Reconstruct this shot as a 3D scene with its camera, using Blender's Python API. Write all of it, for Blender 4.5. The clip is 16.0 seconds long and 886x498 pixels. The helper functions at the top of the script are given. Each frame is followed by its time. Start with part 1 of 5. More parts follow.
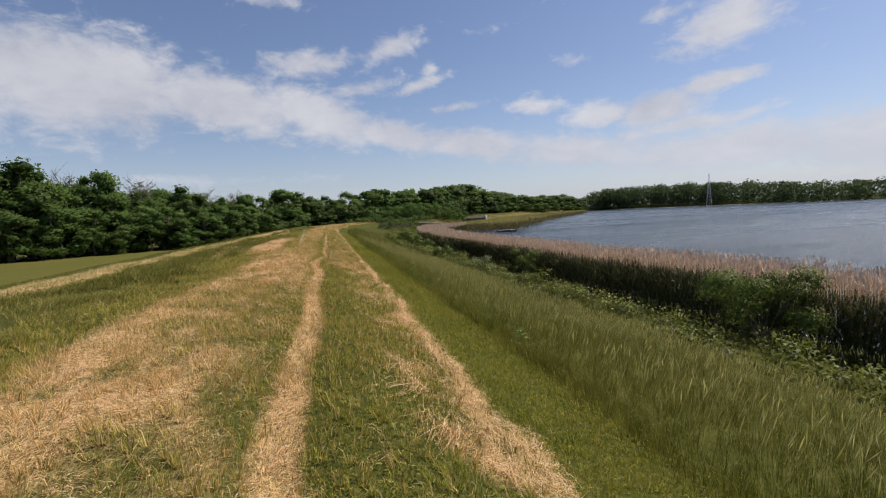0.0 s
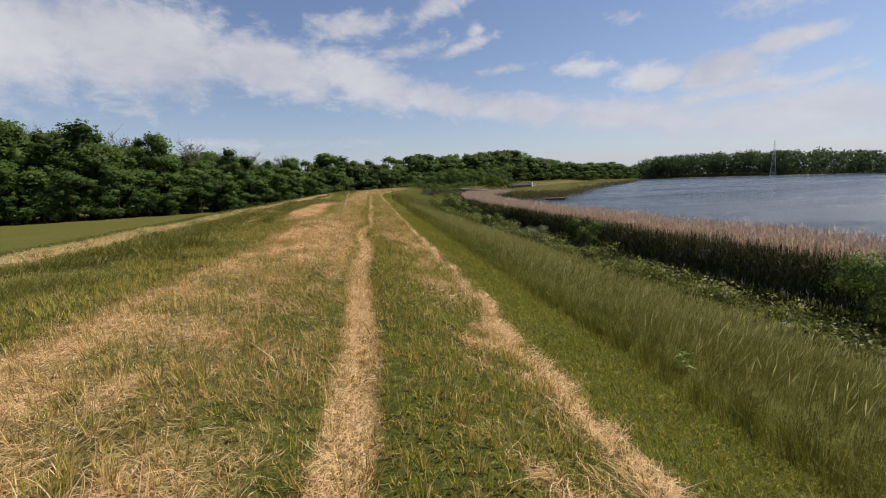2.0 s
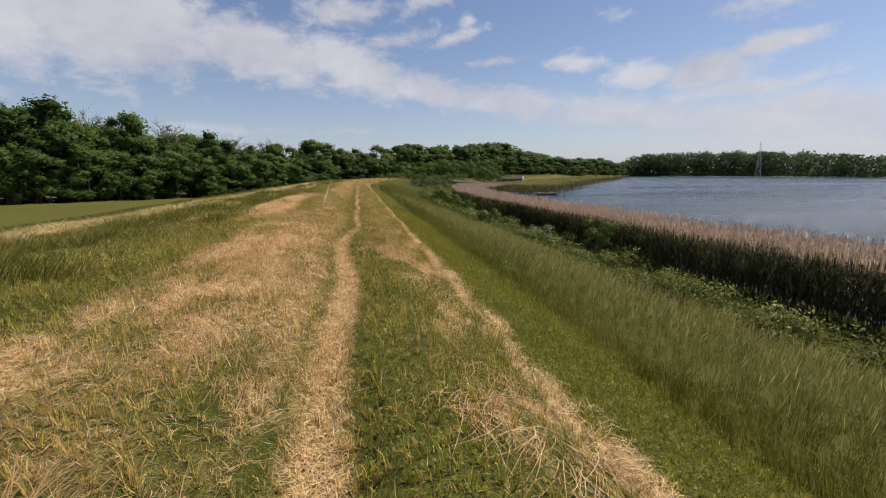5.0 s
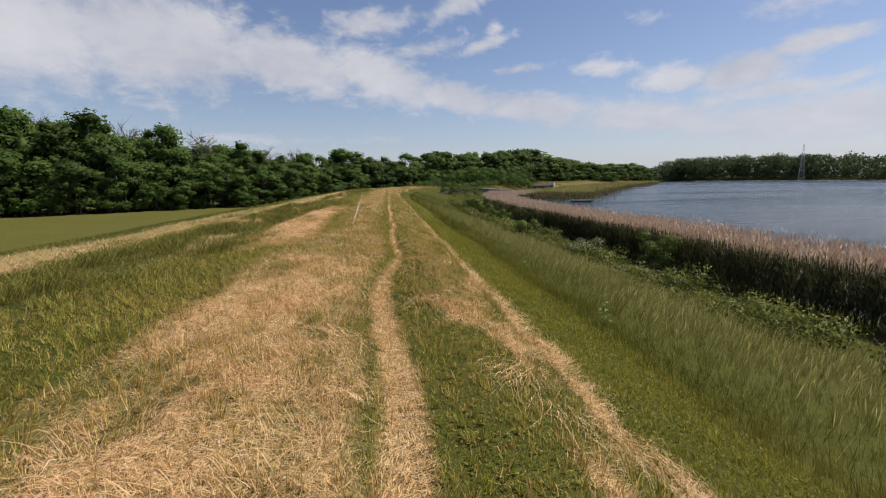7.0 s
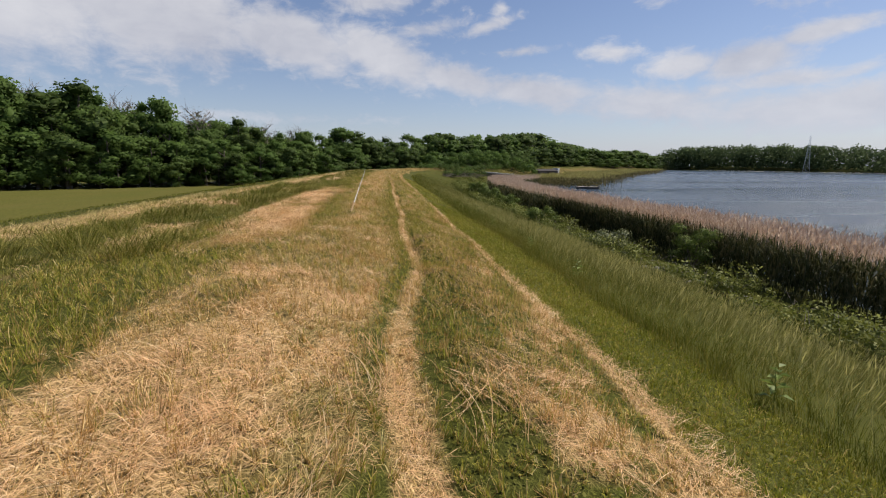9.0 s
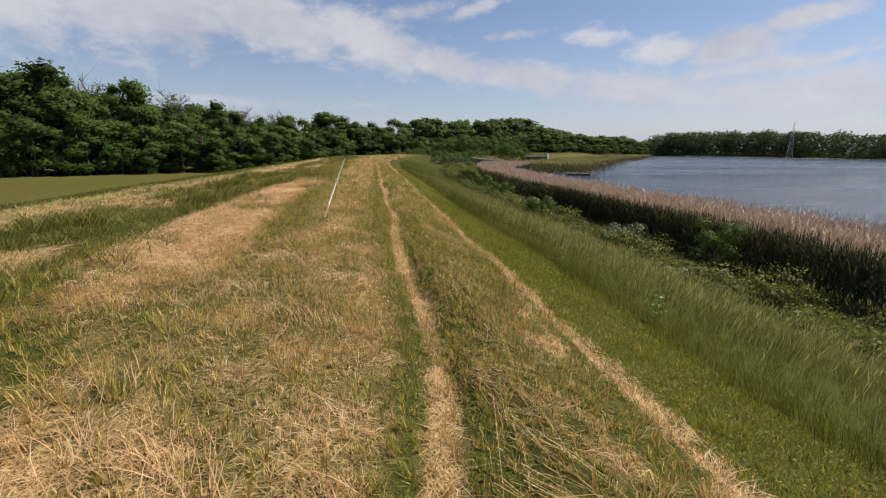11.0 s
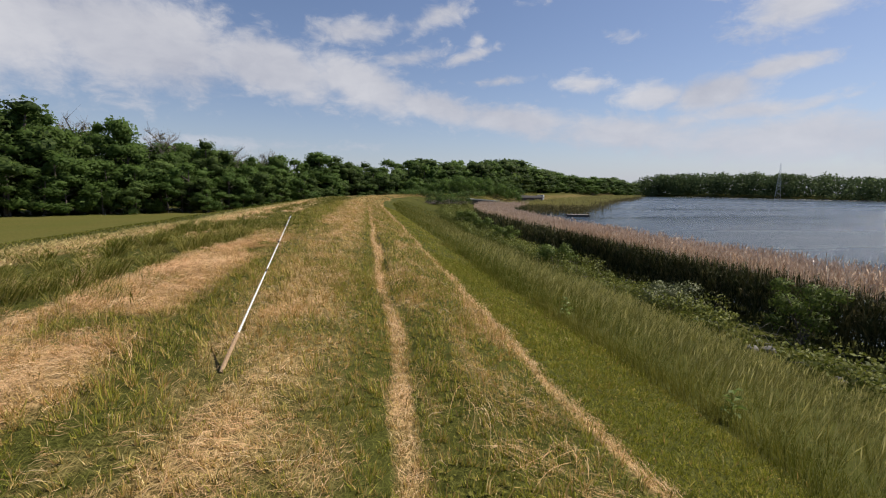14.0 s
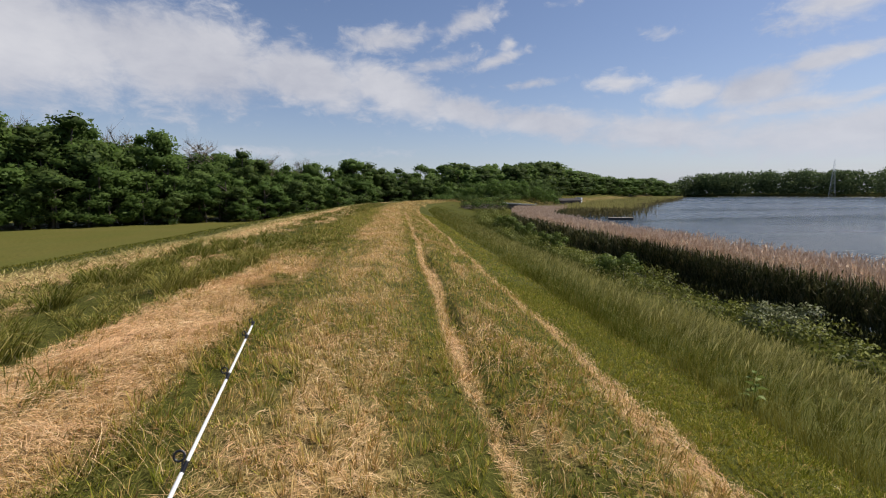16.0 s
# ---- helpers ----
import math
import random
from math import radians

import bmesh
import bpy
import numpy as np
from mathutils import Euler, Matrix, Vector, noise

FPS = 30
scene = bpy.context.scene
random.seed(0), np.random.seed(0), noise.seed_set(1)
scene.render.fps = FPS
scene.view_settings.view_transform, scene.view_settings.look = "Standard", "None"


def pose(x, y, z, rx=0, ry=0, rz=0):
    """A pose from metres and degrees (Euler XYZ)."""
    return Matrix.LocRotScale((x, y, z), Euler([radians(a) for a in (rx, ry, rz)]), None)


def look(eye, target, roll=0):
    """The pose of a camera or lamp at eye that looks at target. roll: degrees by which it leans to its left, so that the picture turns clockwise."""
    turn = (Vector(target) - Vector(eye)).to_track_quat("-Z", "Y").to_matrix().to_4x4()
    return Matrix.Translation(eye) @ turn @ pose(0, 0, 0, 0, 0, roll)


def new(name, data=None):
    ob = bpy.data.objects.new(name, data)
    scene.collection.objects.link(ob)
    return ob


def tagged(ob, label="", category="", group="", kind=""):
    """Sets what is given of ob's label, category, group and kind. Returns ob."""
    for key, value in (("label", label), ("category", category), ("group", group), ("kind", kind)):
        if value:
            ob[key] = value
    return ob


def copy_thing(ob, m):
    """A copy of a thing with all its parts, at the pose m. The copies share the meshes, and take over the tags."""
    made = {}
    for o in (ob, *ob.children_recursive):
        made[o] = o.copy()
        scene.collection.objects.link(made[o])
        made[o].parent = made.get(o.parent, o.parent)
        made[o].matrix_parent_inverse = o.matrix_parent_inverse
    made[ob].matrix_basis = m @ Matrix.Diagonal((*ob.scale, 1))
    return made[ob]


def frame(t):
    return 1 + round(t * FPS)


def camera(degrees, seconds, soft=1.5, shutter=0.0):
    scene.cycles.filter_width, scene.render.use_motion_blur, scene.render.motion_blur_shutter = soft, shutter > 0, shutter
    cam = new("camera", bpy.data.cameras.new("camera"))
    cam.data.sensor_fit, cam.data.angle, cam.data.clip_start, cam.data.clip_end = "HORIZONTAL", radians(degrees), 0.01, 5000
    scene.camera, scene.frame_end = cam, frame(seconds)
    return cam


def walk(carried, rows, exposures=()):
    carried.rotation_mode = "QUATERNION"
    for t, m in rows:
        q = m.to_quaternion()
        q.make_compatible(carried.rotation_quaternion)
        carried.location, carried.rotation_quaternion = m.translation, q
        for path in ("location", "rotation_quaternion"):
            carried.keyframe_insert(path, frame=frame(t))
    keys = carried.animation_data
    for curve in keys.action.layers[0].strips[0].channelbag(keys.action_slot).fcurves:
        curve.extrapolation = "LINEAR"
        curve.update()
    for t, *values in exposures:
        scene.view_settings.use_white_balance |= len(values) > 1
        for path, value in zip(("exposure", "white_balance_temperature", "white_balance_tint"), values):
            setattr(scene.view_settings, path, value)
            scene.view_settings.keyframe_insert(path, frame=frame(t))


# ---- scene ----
cam = camera(86.9, 16.0, soft=1.15)
PATH = [
    (0, (0.087, 1.448, 1.598), (0.557, 3.386, 1.45), -2.9),
    (0.5, (0.081, 2.302, 1.575), (0.491, 4.247, 1.358), -3.2),
    (1, (0.008, 3.127, 1.575), (0.345, 5.075, 1.274), -2.2),
    (1.5, (0.003, 3.925, 1.509), (0.334, 5.875, 1.215), -1.6),
    (2, (-0.081, 4.696, 1.489), (0.209, 6.654, 1.208), -2.1),
    (2.5, (-0.176, 5.423, 1.65), (0.151, 7.368, 1.32), -0.7),
    (3, (-0.205, 6.225, 1.649), (0.131, 8.17, 1.323), -1.8),
    (5.5, (-0.065, 9.763, 1.488), (0.27, 11.71, 1.174), 0.2),
    (6, (-0.267, 10.477, 1.513), (-0.017, 12.441, 1.23), 0.1),
    (6.5, (-0.376, 11.29, 1.691), (-0.187, 13.258, 1.392), 1.1),
    (7, (-0.33, 12.164, 1.66), (-0.097, 14.13, 1.373), -1.0),
    (7.5, (-0.381, 13.022, 1.584), (-0.163, 14.988, 1.286), -1.3),
    (8, (-0.45, 13.856, 1.538), (-0.215, 15.819, 1.239), -0.2),
    (10.5, (-0.577, 18.081, 1.514), (-0.335, 20.015, 1.067), 0.9),
    (11, (-0.557, 18.969, 1.543), (-0.267, 20.904, 1.129), 0.4),
    (11.5, (-0.557, 19.908, 1.677), (-0.272, 21.854, 1.313), 1.4),
    (12, (-0.394, 20.845, 1.607), (-0.013, 22.78, 1.28), -0.4),
    (12.5, (-0.426, 21.81, 1.506), (-0.055, 23.751, 1.202), 0.4),
    (13, (-0.336, 22.681, 1.505), (0.078, 24.614, 1.201), 0.8),
    (13.5, (-0.315, 23.56, 1.513), (0.085, 25.501, 1.246), -0.2),
    (14, (-0.413, 24.438, 1.619), (-0.089, 26.396, 1.37), 0.6),
    (14.5, (-0.486, 25.32, 1.605), (-0.196, 27.28, 1.334), 0.3),
    (15, (-0.669, 26.159, 1.597), (-0.532, 28.136, 1.325), 0.7),
    (15.5, (-0.687, 26.918, 1.652), (-0.521, 28.896, 1.411), 1.2),
    (16, (-0.756, 27.947, 1.68), (-0.57, 29.925, 1.45), -0.5),
]
walk(cam, [(t, look(eye, target, roll)) for t, eye, target, roll in PATH],
     exposures=[(0, 0.32), (2, 0.3), (8, 0.3), (10.5, 0.38), (11, 0.31), (11.5, 0.24), (12.5, 0.21), (13.5, 0.24), (14.5, 0.3), (15, 0.36), (15.5, 0.29), (16, 0.28)])

# ---- light ----
SUN_AZ, SUN_EL = 78.0, 54.0      # degrees, clockwise from +y; elevation
world = bpy.data.worlds.new("sky")
scene.world = world
world.use_nodes = True

# clouds: bearing, elevation, half width, half height, slant in degrees, weight
CLOUDS = [(-40, 14, 19, 6.2, 0, 1.25), (-23, 14.2, 11, 5.0, -4, 1.2), (-10, 13.0, 9, 3.3, -13, 1.15), (0, 11.8, 9, 3.0, -20, 1.15),
          (8, 9.6, 8, 2.0, -12, 1.05), (18, 8.3, 12, 1.8, -4, 1.0), (30, 6.6, 14, 2.2, -3, 1.0), (44, 5.4, 14, 2.6, 0, 1.05), (59, 5.0, 12, 3.4, 0, 1.05),
          (-14, 5.0, 12, 0.9, 0, 0.6), (-2, 5.0, 8, 0.8, 0, 0.5), (-1, 17.5, 6.5, 1.7, 4, 0.9), (5, 14.9, 5.5, 1.0, 8, 0.8), (12, 15.2, 4.6, 0.8, 14, 0.75),
          (13.3, 16.9, 1.0, 1.0, 40, 0.75), (8.6, 19.2, 5, 1.4, 16, 0.85), (17, 12.6, 5, 0.7, 4, 0.65), (25.5, 12.0, 4, 1.1, -4, 0.85), (33, 10.4, 4.5, 1.6, 0, 1.05), (38.5, 10.2, 5, 2.0, 6, 1.15), (42, 8.2, 6, 1.2, 0, 0.95),
          (44, 12.0, 4.5, 1.2, 8, 1.05), (46, 8.3, 5, 0.8, 12, 0.75), (45.5, 17.4, 5.4, 2.7, 14, 1.1), (39, 19.5, 3, 0.9, 0, 0.7), (29, 16.5, 3, 1.2, -20, 0.5),
          (-5, 23.5, 6, 1.0, 0, 0.7), (20, 20.5, 5, 0.8, 5, 0.5)]


def make_sky():
    nt = world.node_tree
    nt.nodes.clear()
    N, L = nt.nodes.new, nt.links.new

    def op(kind, a, b=None, c=None):
        n = N("ShaderNodeMath")
        n.operation = kind
        for sock, v in zip(n.inputs, (a, b, c)):
            if isinstance(v, (int, float)):
                sock.default_value = v
            elif v is not None:
                L(v, sock)
        return n.outputs[0]

    out, bg = N("ShaderNodeOutputWorld"), N("ShaderNodeBackground")
    sky = N("ShaderNodeTexSky")
    sky.sky_type = "NISHITA"
    sky.sun_disc = False
    sky.sun_elevation, sky.sun_rotation = radians(SUN_EL), radians(SUN_AZ)
    sky.dust_density, sky.air_density, sky.ozone_density = 0.6, 1.0, 2.0
    bg.inputs["Strength"].default_value = 0.079
    tc, sep = N("ShaderNodeTexCoord"), N("ShaderNodeSeparateXYZ")
    L(tc.outputs["Generated"], sep.inputs[0])
    az = op("MULTIPLY", op("ARCTAN2", sep.outputs[0], sep.outputs[1]), 57.29578)
    el = op("MULTIPLY", op("ARCSINE", sep.outputs[2]), 57.29578)
    grid = N("ShaderNodeCombineXYZ")
    L(op("MULTIPLY", az, 0.10), grid.inputs[0])
    L(op("MULTIPLY", el, 0.17), grid.inputs[1])
    swirl, bent = N("ShaderNodeTexNoise"), N("ShaderNodeVectorMath")
    swirl.inputs["Scale"].default_value, swirl.inputs["Detail"].default_value = 1.6, 3
    L(grid.outputs[0], swirl.inputs["Vector"])
    bent.operation = "MULTIPLY_ADD"
    L(swirl.outputs["Color"], bent.inputs[0])
    bent.inputs[1].default_value = (0.5, 0.3, 0)
    L(grid.outputs[0], bent.inputs[2])
    big, fine, soft = N("ShaderNodeTexNoise"), N("ShaderNodeTexNoise"), N("ShaderNodeTexNoise")
    for n, s, d, r in ((big, 1.1, 4, 0.5), (fine, 4.2, 7, 0.62), (soft, 0.7, 3, 0.5)):
        L(bent.outputs[0], n.inputs["Vector"])
        n.inputs["Scale"].default_value, n.inputs["Detail"].default_value, n.inputs["Roughness"].default_value = s, d, r
    big.inputs["Distortion"].default_value = 0.4
    total = None
    for ca, ce, wa, we, slant, weight in CLOUDS:
        c, s = math.cos(radians(slant)), math.sin(radians(slant))
        da, de = op("SUBTRACT", az, ca), op("SUBTRACT", el, ce)
        p = op("DIVIDE", op("ADD", op("MULTIPLY", da, c), op("MULTIPLY", de, s)), wa)
        q = op("DIVIDE", op("SUBTRACT", op("MULTIPLY", de, c), op("MULTIPLY", da, s)), we)
        g = op("MULTIPLY", op("EXPONENT", op("MULTIPLY", op("ADD", op("MULTIPLY", p, p), op("MULTIPLY", q, q)), -0.9)), weight)
        total = g if total is None else op("MAXIMUM", total, g)
    thin = op("SUBTRACT", 1.3, op("MINIMUM", total, 1.0))
    rough = op("ADD", op("MULTIPLY", op("SUBTRACT", big.outputs["Fac"], 0.5), 0.75), op("MULTIPLY", op("MULTIPLY", op("SUBTRACT", fine.outputs["Fac"], 0.5), 1.5), thin))
    dens = op("ADD", total, rough)
    cover = N("ShaderNodeMapRange")
    cover.interpolation_type = "SMOOTHSTEP"
    cover.inputs["From Min"].default_value, cover.inputs["From Max"].default_value = 0.28, 0.98
    cover.inputs["To Max"].default_value = 0.9
    L(dens, cover.inputs["Value"])
    tone = N("ShaderNodeValToRGB")
    tone.color_ramp.elements[0].position, tone.color_ramp.elements[0].color = 0.34, (5.0, 5.1, 5.8, 1)
    tone.color_ramp.elements[1].position, tone.color_ramp.elements[1].color = 0.70, (7.6, 7.5, 7.75, 1)
    L(op("ADD", op("MULTIPLY", soft.outputs["Fac"], 0.75), op("MULTIPLY", fine.outputs["Fac"], 0.25)), tone.inputs[0])
    mx = N("ShaderNodeMix")
    mx.data_type = "RGBA"
    L(cover.outputs[0], mx.inputs[0])
    tint = N("ShaderNodeMix")
    tint.data_type, tint.blend_type = "RGBA", "MULTIPLY"
    tint.inputs[0].default_value = 1.0
    L(sky.outputs[0], tint.inputs[6])
    tint.inputs[7].default_value = (1.0, 0.955, 1.03, 1)
    L(tint.outputs[2], mx.inputs[6])
    L(tone.outputs[0], mx.inputs[7])
    haze = op("MULTIPLY", op("EXPONENT", op("MULTIPLY", op("ABSOLUTE", el), -0.22)), 0.8)
    hz = N("ShaderNodeMix")
    hz.data_type = "RGBA"
    L(haze, hz.inputs[0])
    L(mx.outputs[2], hz.inputs[6])
    hz.inputs[7].default_value = (4.9, 5.5, 7.0, 1)
    L(hz.outputs[2], bg.inputs[0])
    L(bg.outputs[0], out.inputs[0])


make_sky()
sun = new("sun", bpy.data.lights.new("sun", "SUN"))
sun.data.energy, sun.data.angle, sun.data.color = 5.0, radians(0.6), (1.0, 0.92, 0.80)
sa, se = radians(SUN_AZ), radians(SUN_EL)
sun.matrix_world = look(Vector((math.sin(sa) * math.cos(se), math.cos(sa) * math.cos(se), math.sin(se))) * 200, (0, 0, 0))


# ---- materials ----
def material(name):
    m = bpy.data.materials.new(name)
    m.use_nodes = True
    return m, m.node_tree.nodes, m.node_tree.links, m.node_tree.nodes["Principled BSDF"]


def ramp(nodes, links, fac, stops):
    r = nodes.new("ShaderNodeValToRGB")
    while len(r.color_ramp.elements) < len(stops):
        r.color_ramp.elements.new(0.5)
    for e, (p, c) in zip(r.color_ramp.elements, stops):
        e.position, e.color = p, (*c, 1)
    links.new(fac, r.inputs[0])
    return r.outputs[0]


def mix(nodes, links, fac, a, b, kind="MIX"):
    m = nodes.new("ShaderNodeMix")
    m.data_type, m.blend_type = "RGBA", kind
    for sock, v in ((m.inputs[0], fac), (m.inputs[6], a), (m.inputs[7], b)):
        if isinstance(v, (int, float)):
            sock.default_value = v
        elif isinstance(v, tuple):
            sock.default_value = (*v, 1)
        else:
            links.new(v, sock)
    return m.outputs[2]


def noise_tex(nodes, links, scale, detail=4, rough=0.55, vec=None):
    n = nodes.new("ShaderNodeTexNoise")
    n.inputs["Scale"].default_value, n.inputs["Detail"].default_value, n.inputs["Roughness"].default_value = scale, detail, rough
    if vec is None:
        vec = nodes.new("ShaderNodeNewGeometry").outputs["Position"]
    links.new(vec, n.inputs["Vector"])
    return n.outputs["Fac"]


def leafy(name, stops, through_light=0.35, rough=0.6, patch=0.35, patch_scale=0.6, patch_colour=(0.2, 0.2, 0.06), gloss=0.25):
    """Thin plant matter: each blade or leaf its own shade, with larger patches, some light passing through."""
    m, n, l, b = material(name)
    geo = n.new("ShaderNodeNewGeometry")
    col = ramp(n, l, geo.outputs["Random Per Island"], stops)
    if patch:
        f = noise_tex(n, l, patch_scale, 3)
        f = ramp(n, l, f, [(0.42, (0, 0, 0)), (0.66, (patch,) * 3)])
        col = mix(n, l, f, col, patch_colour)
    l.new(col, b.inputs["Base Color"])
    b.inputs["Roughness"].default_value = rough
    b.inputs["Specular IOR Level"].default_value = gloss
    tr = n.new("ShaderNodeBsdfTranslucent")
    l.new(col, tr.inputs[0])
    ms = n.new("ShaderNodeMixShader")
    ms.inputs[0].default_value = through_light
    l.new(b.outputs[0], ms.inputs[1])
    l.new(tr.outputs[0], ms.inputs[2])
    l.new(ms.outputs[0], n["Material Output"].inputs[0])
    return m


def plain(name, col, rough=0.6, metal=0.0, vary=0.25, scale=8.0, bump=0.0):
    m, n, l, b = material(name)
    f = noise_tex(n, l, scale, 6, 0.65)
    c = ramp(n, l, f, [(0.3, tuple(v * (1 - vary) for v in col)), (0.7, tuple(min(1, v * (1 + vary)) for v in col))])
    l.new(c, b.inputs["Base Color"])
    b.inputs["Roughness"].default_value, b.inputs["Metallic"].default_value = rough, metal
    if bump:
        bp = n.new("ShaderNodeBump")
        bp.inputs["Strength"].default_value = bump
        bp.inputs["Distance"].default_value = 0.05
        l.new(f, bp.inputs["Height"])
        l.new(bp.outputs[0], b.inputs["Normal"])
    return m


def ground_material():
    m, n, l, b = material("turf")
    fine = noise_tex(n, l, 14.0, 8, 0.75)
    mid = noise_tex(n, l, 2.2, 5, 0.6)
    wide = noise_tex(n, l, 0.12, 4, 0.6)
    grass = ramp(n, l, fine, [(0.3, (0.025, 0.028, 0.007)), (0.55, (0.065, 0.066, 0.013)), (0.75, (0.13, 0.12, 0.03))])
    patch = ramp(n, l, wide, [(0.4, (0, 0, 0)), (0.7, (0.55, 0.55, 0.55))])
    grass = mix(n, l, patch, grass, (0.13, 0.122, 0.036))
    lay = None
    for turn in (0.25, 1.1, 1.75, 2.5):
        mp = n.new("ShaderNodeMapping")
        mp.vector_type = "TEXTURE"
        mp.inputs["Scale"].default_value, mp.inputs["Rotation"].default_value = (0.075, 0.009, 1), (0, 0, turn)
        l.new(n.new("ShaderNodeNewGeometry").outputs["Position"], mp.inputs["Vector"])
        stalk = noise_tex(n, l, 1.0, 2, 0.5, mp.outputs[0])
        if lay is not None:
            top = n.new("ShaderNodeMath")
            top.operation = "MAXIMUM"
            l.new(lay, top.inputs[0])
            l.new(stalk, top.inputs[1])
            stalk = top.outputs[0]
        lay = stalk
    straw = ramp(n, l, lay, [(0.50, (0.05, 0.035, 0.014)), (0.60, (0.29, 0.195, 0.085)), (0.72, (0.66, 0.47, 0.235))])
    sod = ramp(n, l, lay, [(0.50, (0.010, 0.012, 0.003)), (0.60, (0.042, 0.048, 0.010)), (0.72, (0.14, 0.135, 0.036))])
    grass = mix(n, l, 0.75, grass, sod)
    at = n.new("ShaderNodeAttribute")
    at.attribute_name = "straw"
    k = n.new("ShaderNodeMath")
    k.operation, k.use_clamp = "MULTIPLY_ADD", True
    l.new(at.outputs["Fac"], k.inputs[0])
    k.inputs[1].default_value = 1.6
    sub = n.new("ShaderNodeMath")
    sub.operation = "MULTIPLY_ADD"
    l.new(mid, sub.inputs[0])
    sub.inputs[1].default_value, sub.inputs[2].default_value = 0.8, -0.55
    l.new(sub.outputs[0], k.inputs[2])
    rank = n.new("ShaderNodeAttribute")
    rank.attribute_name = "rank"
    deep = ramp(n, l, mid, [(0.3, (0.055, 0.056, 0.013)), (0.7, (0.125, 0.115, 0.03))])
    deep = mix(n, l, patch, deep, (0.12, 0.10, 0.034))
    lines = n.new("ShaderNodeMapping")
    lines.inputs["Scale"].default_value = (0.35, 0.015, 1.0)
    lines.inputs["Rotation"].default_value = (0, 0, 0.25)
    l.new(n.new("ShaderNodeNewGeometry").outputs["Position"], lines.inputs["Vector"])
    mown = ramp(n, l, noise_tex(n, l, 1.0, 4, 0.6, lines.outputs[0]), [(0.35, (0, 0, 0)), (0.65, (0.5, 0.5, 0.5))])
    deep = mix(n, l, mown, deep, (0.075, 0.085, 0.02))
    grass = mix(n, l, rank.outputs["Fac"], grass, deep)
    # shade under the tall bank grass, put into the ground colour
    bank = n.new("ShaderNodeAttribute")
    bank.attribute_name = "bank_shade"
    bank_shade = ramp(n, l, fine, [(0.3, (0.027, 0.033, 0.007)), (0.7, (0.08, 0.08, 0.019))])
    grass = mix(n, l, bank.outputs["Fac"], grass, bank_shade)
    l.new(mix(n, l, k.outputs[0], grass, straw), b.inputs["Base Color"])
    b.inputs["Roughness"].default_value = 0.9
    b.inputs["Specular IOR Level"].default_value = 0.03
    bp = n.new("ShaderNodeBump")
    bp.inputs["Strength"].default_value, bp.inputs["Distance"].default_value = 0.6, 0.02
    l.new(lay, bp.inputs["Height"])
    l.new(bp.outputs[0], b.inputs["Normal"])
    return m


def water_material():
    m, n, l, b = material("lake_water")
    b.inputs["Base Color"].default_value = (0.035, 0.05, 0.065, 1)
    b.inputs["IOR"].default_value = 1.33
    tc = n.new("ShaderNodeNewGeometry")
    mp = n.new("ShaderNodeMapping")
    mp.inputs["Scale"].default_value = (1.0, 2.2, 1.0)
    l.new(tc.outputs["Position"], mp.inputs["Vector"])
    f = noise_tex(n, l, 0.9, 8, 0.7, mp.outputs[0])
    wind = n.new("ShaderNodeMapping")
    wind.inputs["Scale"].default_value = (0.006, 0.03, 1.0)
    wind.inputs["Rotation"].default_value = (0, 0, 0.5)
    l.new(tc.outputs["Position"], wind.inputs["Vector"])
    streak = noise_tex(n, l, 1.0, 5, 0.6, wind.outputs[0])
    rough = n.new("ShaderNodeMapRange")
    rough.inputs["From Min"].default_value, rough.inputs["From Max"].default_value = 0.35, 0.65
    rough.inputs["To Min"].default_value, rough.inputs["To Max"].default_value = 0.10, 0.34
    l.new(streak, rough.inputs["Value"])
    l.new(rough.outputs[0], b.inputs["Roughness"])
    bp = n.new("ShaderNodeBump")
    bp.inputs["Strength"].default_value, bp.inputs["Distance"].default_value = 0.9, 0.35
    l.new(f, bp.inputs["Height"])
    l.new(bp.outputs[0], b.inputs["Normal"])
    return m


GROUND, WATER = ground_material(), water_material()
TURF = leafy("short_grass", [(0.0, (0.070, 0.096, 0.009)), (0.45, (0.216, 0.244, 0.023)), (0.8, (0.385, 0.369, 0.053)), (1.0, (0.653, 0.533, 0.147))], 0.32, 0.6, 0.35, 0.9, (0.405, 0.319, 0.054), 0.15)
STUBBLE = leafy("dry_stubble", [(0.0, (0.110, 0.095, 0.023)), (0.4, (0.416, 0.293, 0.092)), (0.8, (0.688, 0.468, 0.183)), (1.0, (0.900, 0.759, 0.373))], 0.35, 0.6, 0.65, 1.1, (0.584, 0.348, 0.131), 0.15)
STRAW = leafy("cut_straw", [(0.0, (0.24, 0.135, 0.055)), (0.4, (0.659, 0.422, 0.211)), (0.8, (0.796, 0.552, 0.311)), (1.0, (0.850, 0.699, 0.443))], 0.25, 0.5, 0.4, 1.2, (0.728, 0.411, 0.216), 0.2)
TALL = leafy("tall_grass", [(0.0, (0.050, 0.064, 0.006)), (0.5, (0.106, 0.120, 0.013)), (0.85, (0.178, 0.173, 0.028)), (1.0, (0.310, 0.255, 0.068))], 0.34, 0.6, 0.45, 0.35, (0.224, 0.188, 0.039), 0.12)
SEED = leafy("grass_seed_heads", [(0.0, (0.26, 0.25, 0.07)), (0.5, (0.40, 0.36, 0.12)), (1.0, (0.56, 0.49, 0.20))], 0.5, 0.8, 0.2, 0.5, (0.4, 0.34, 0.12), 0.02)
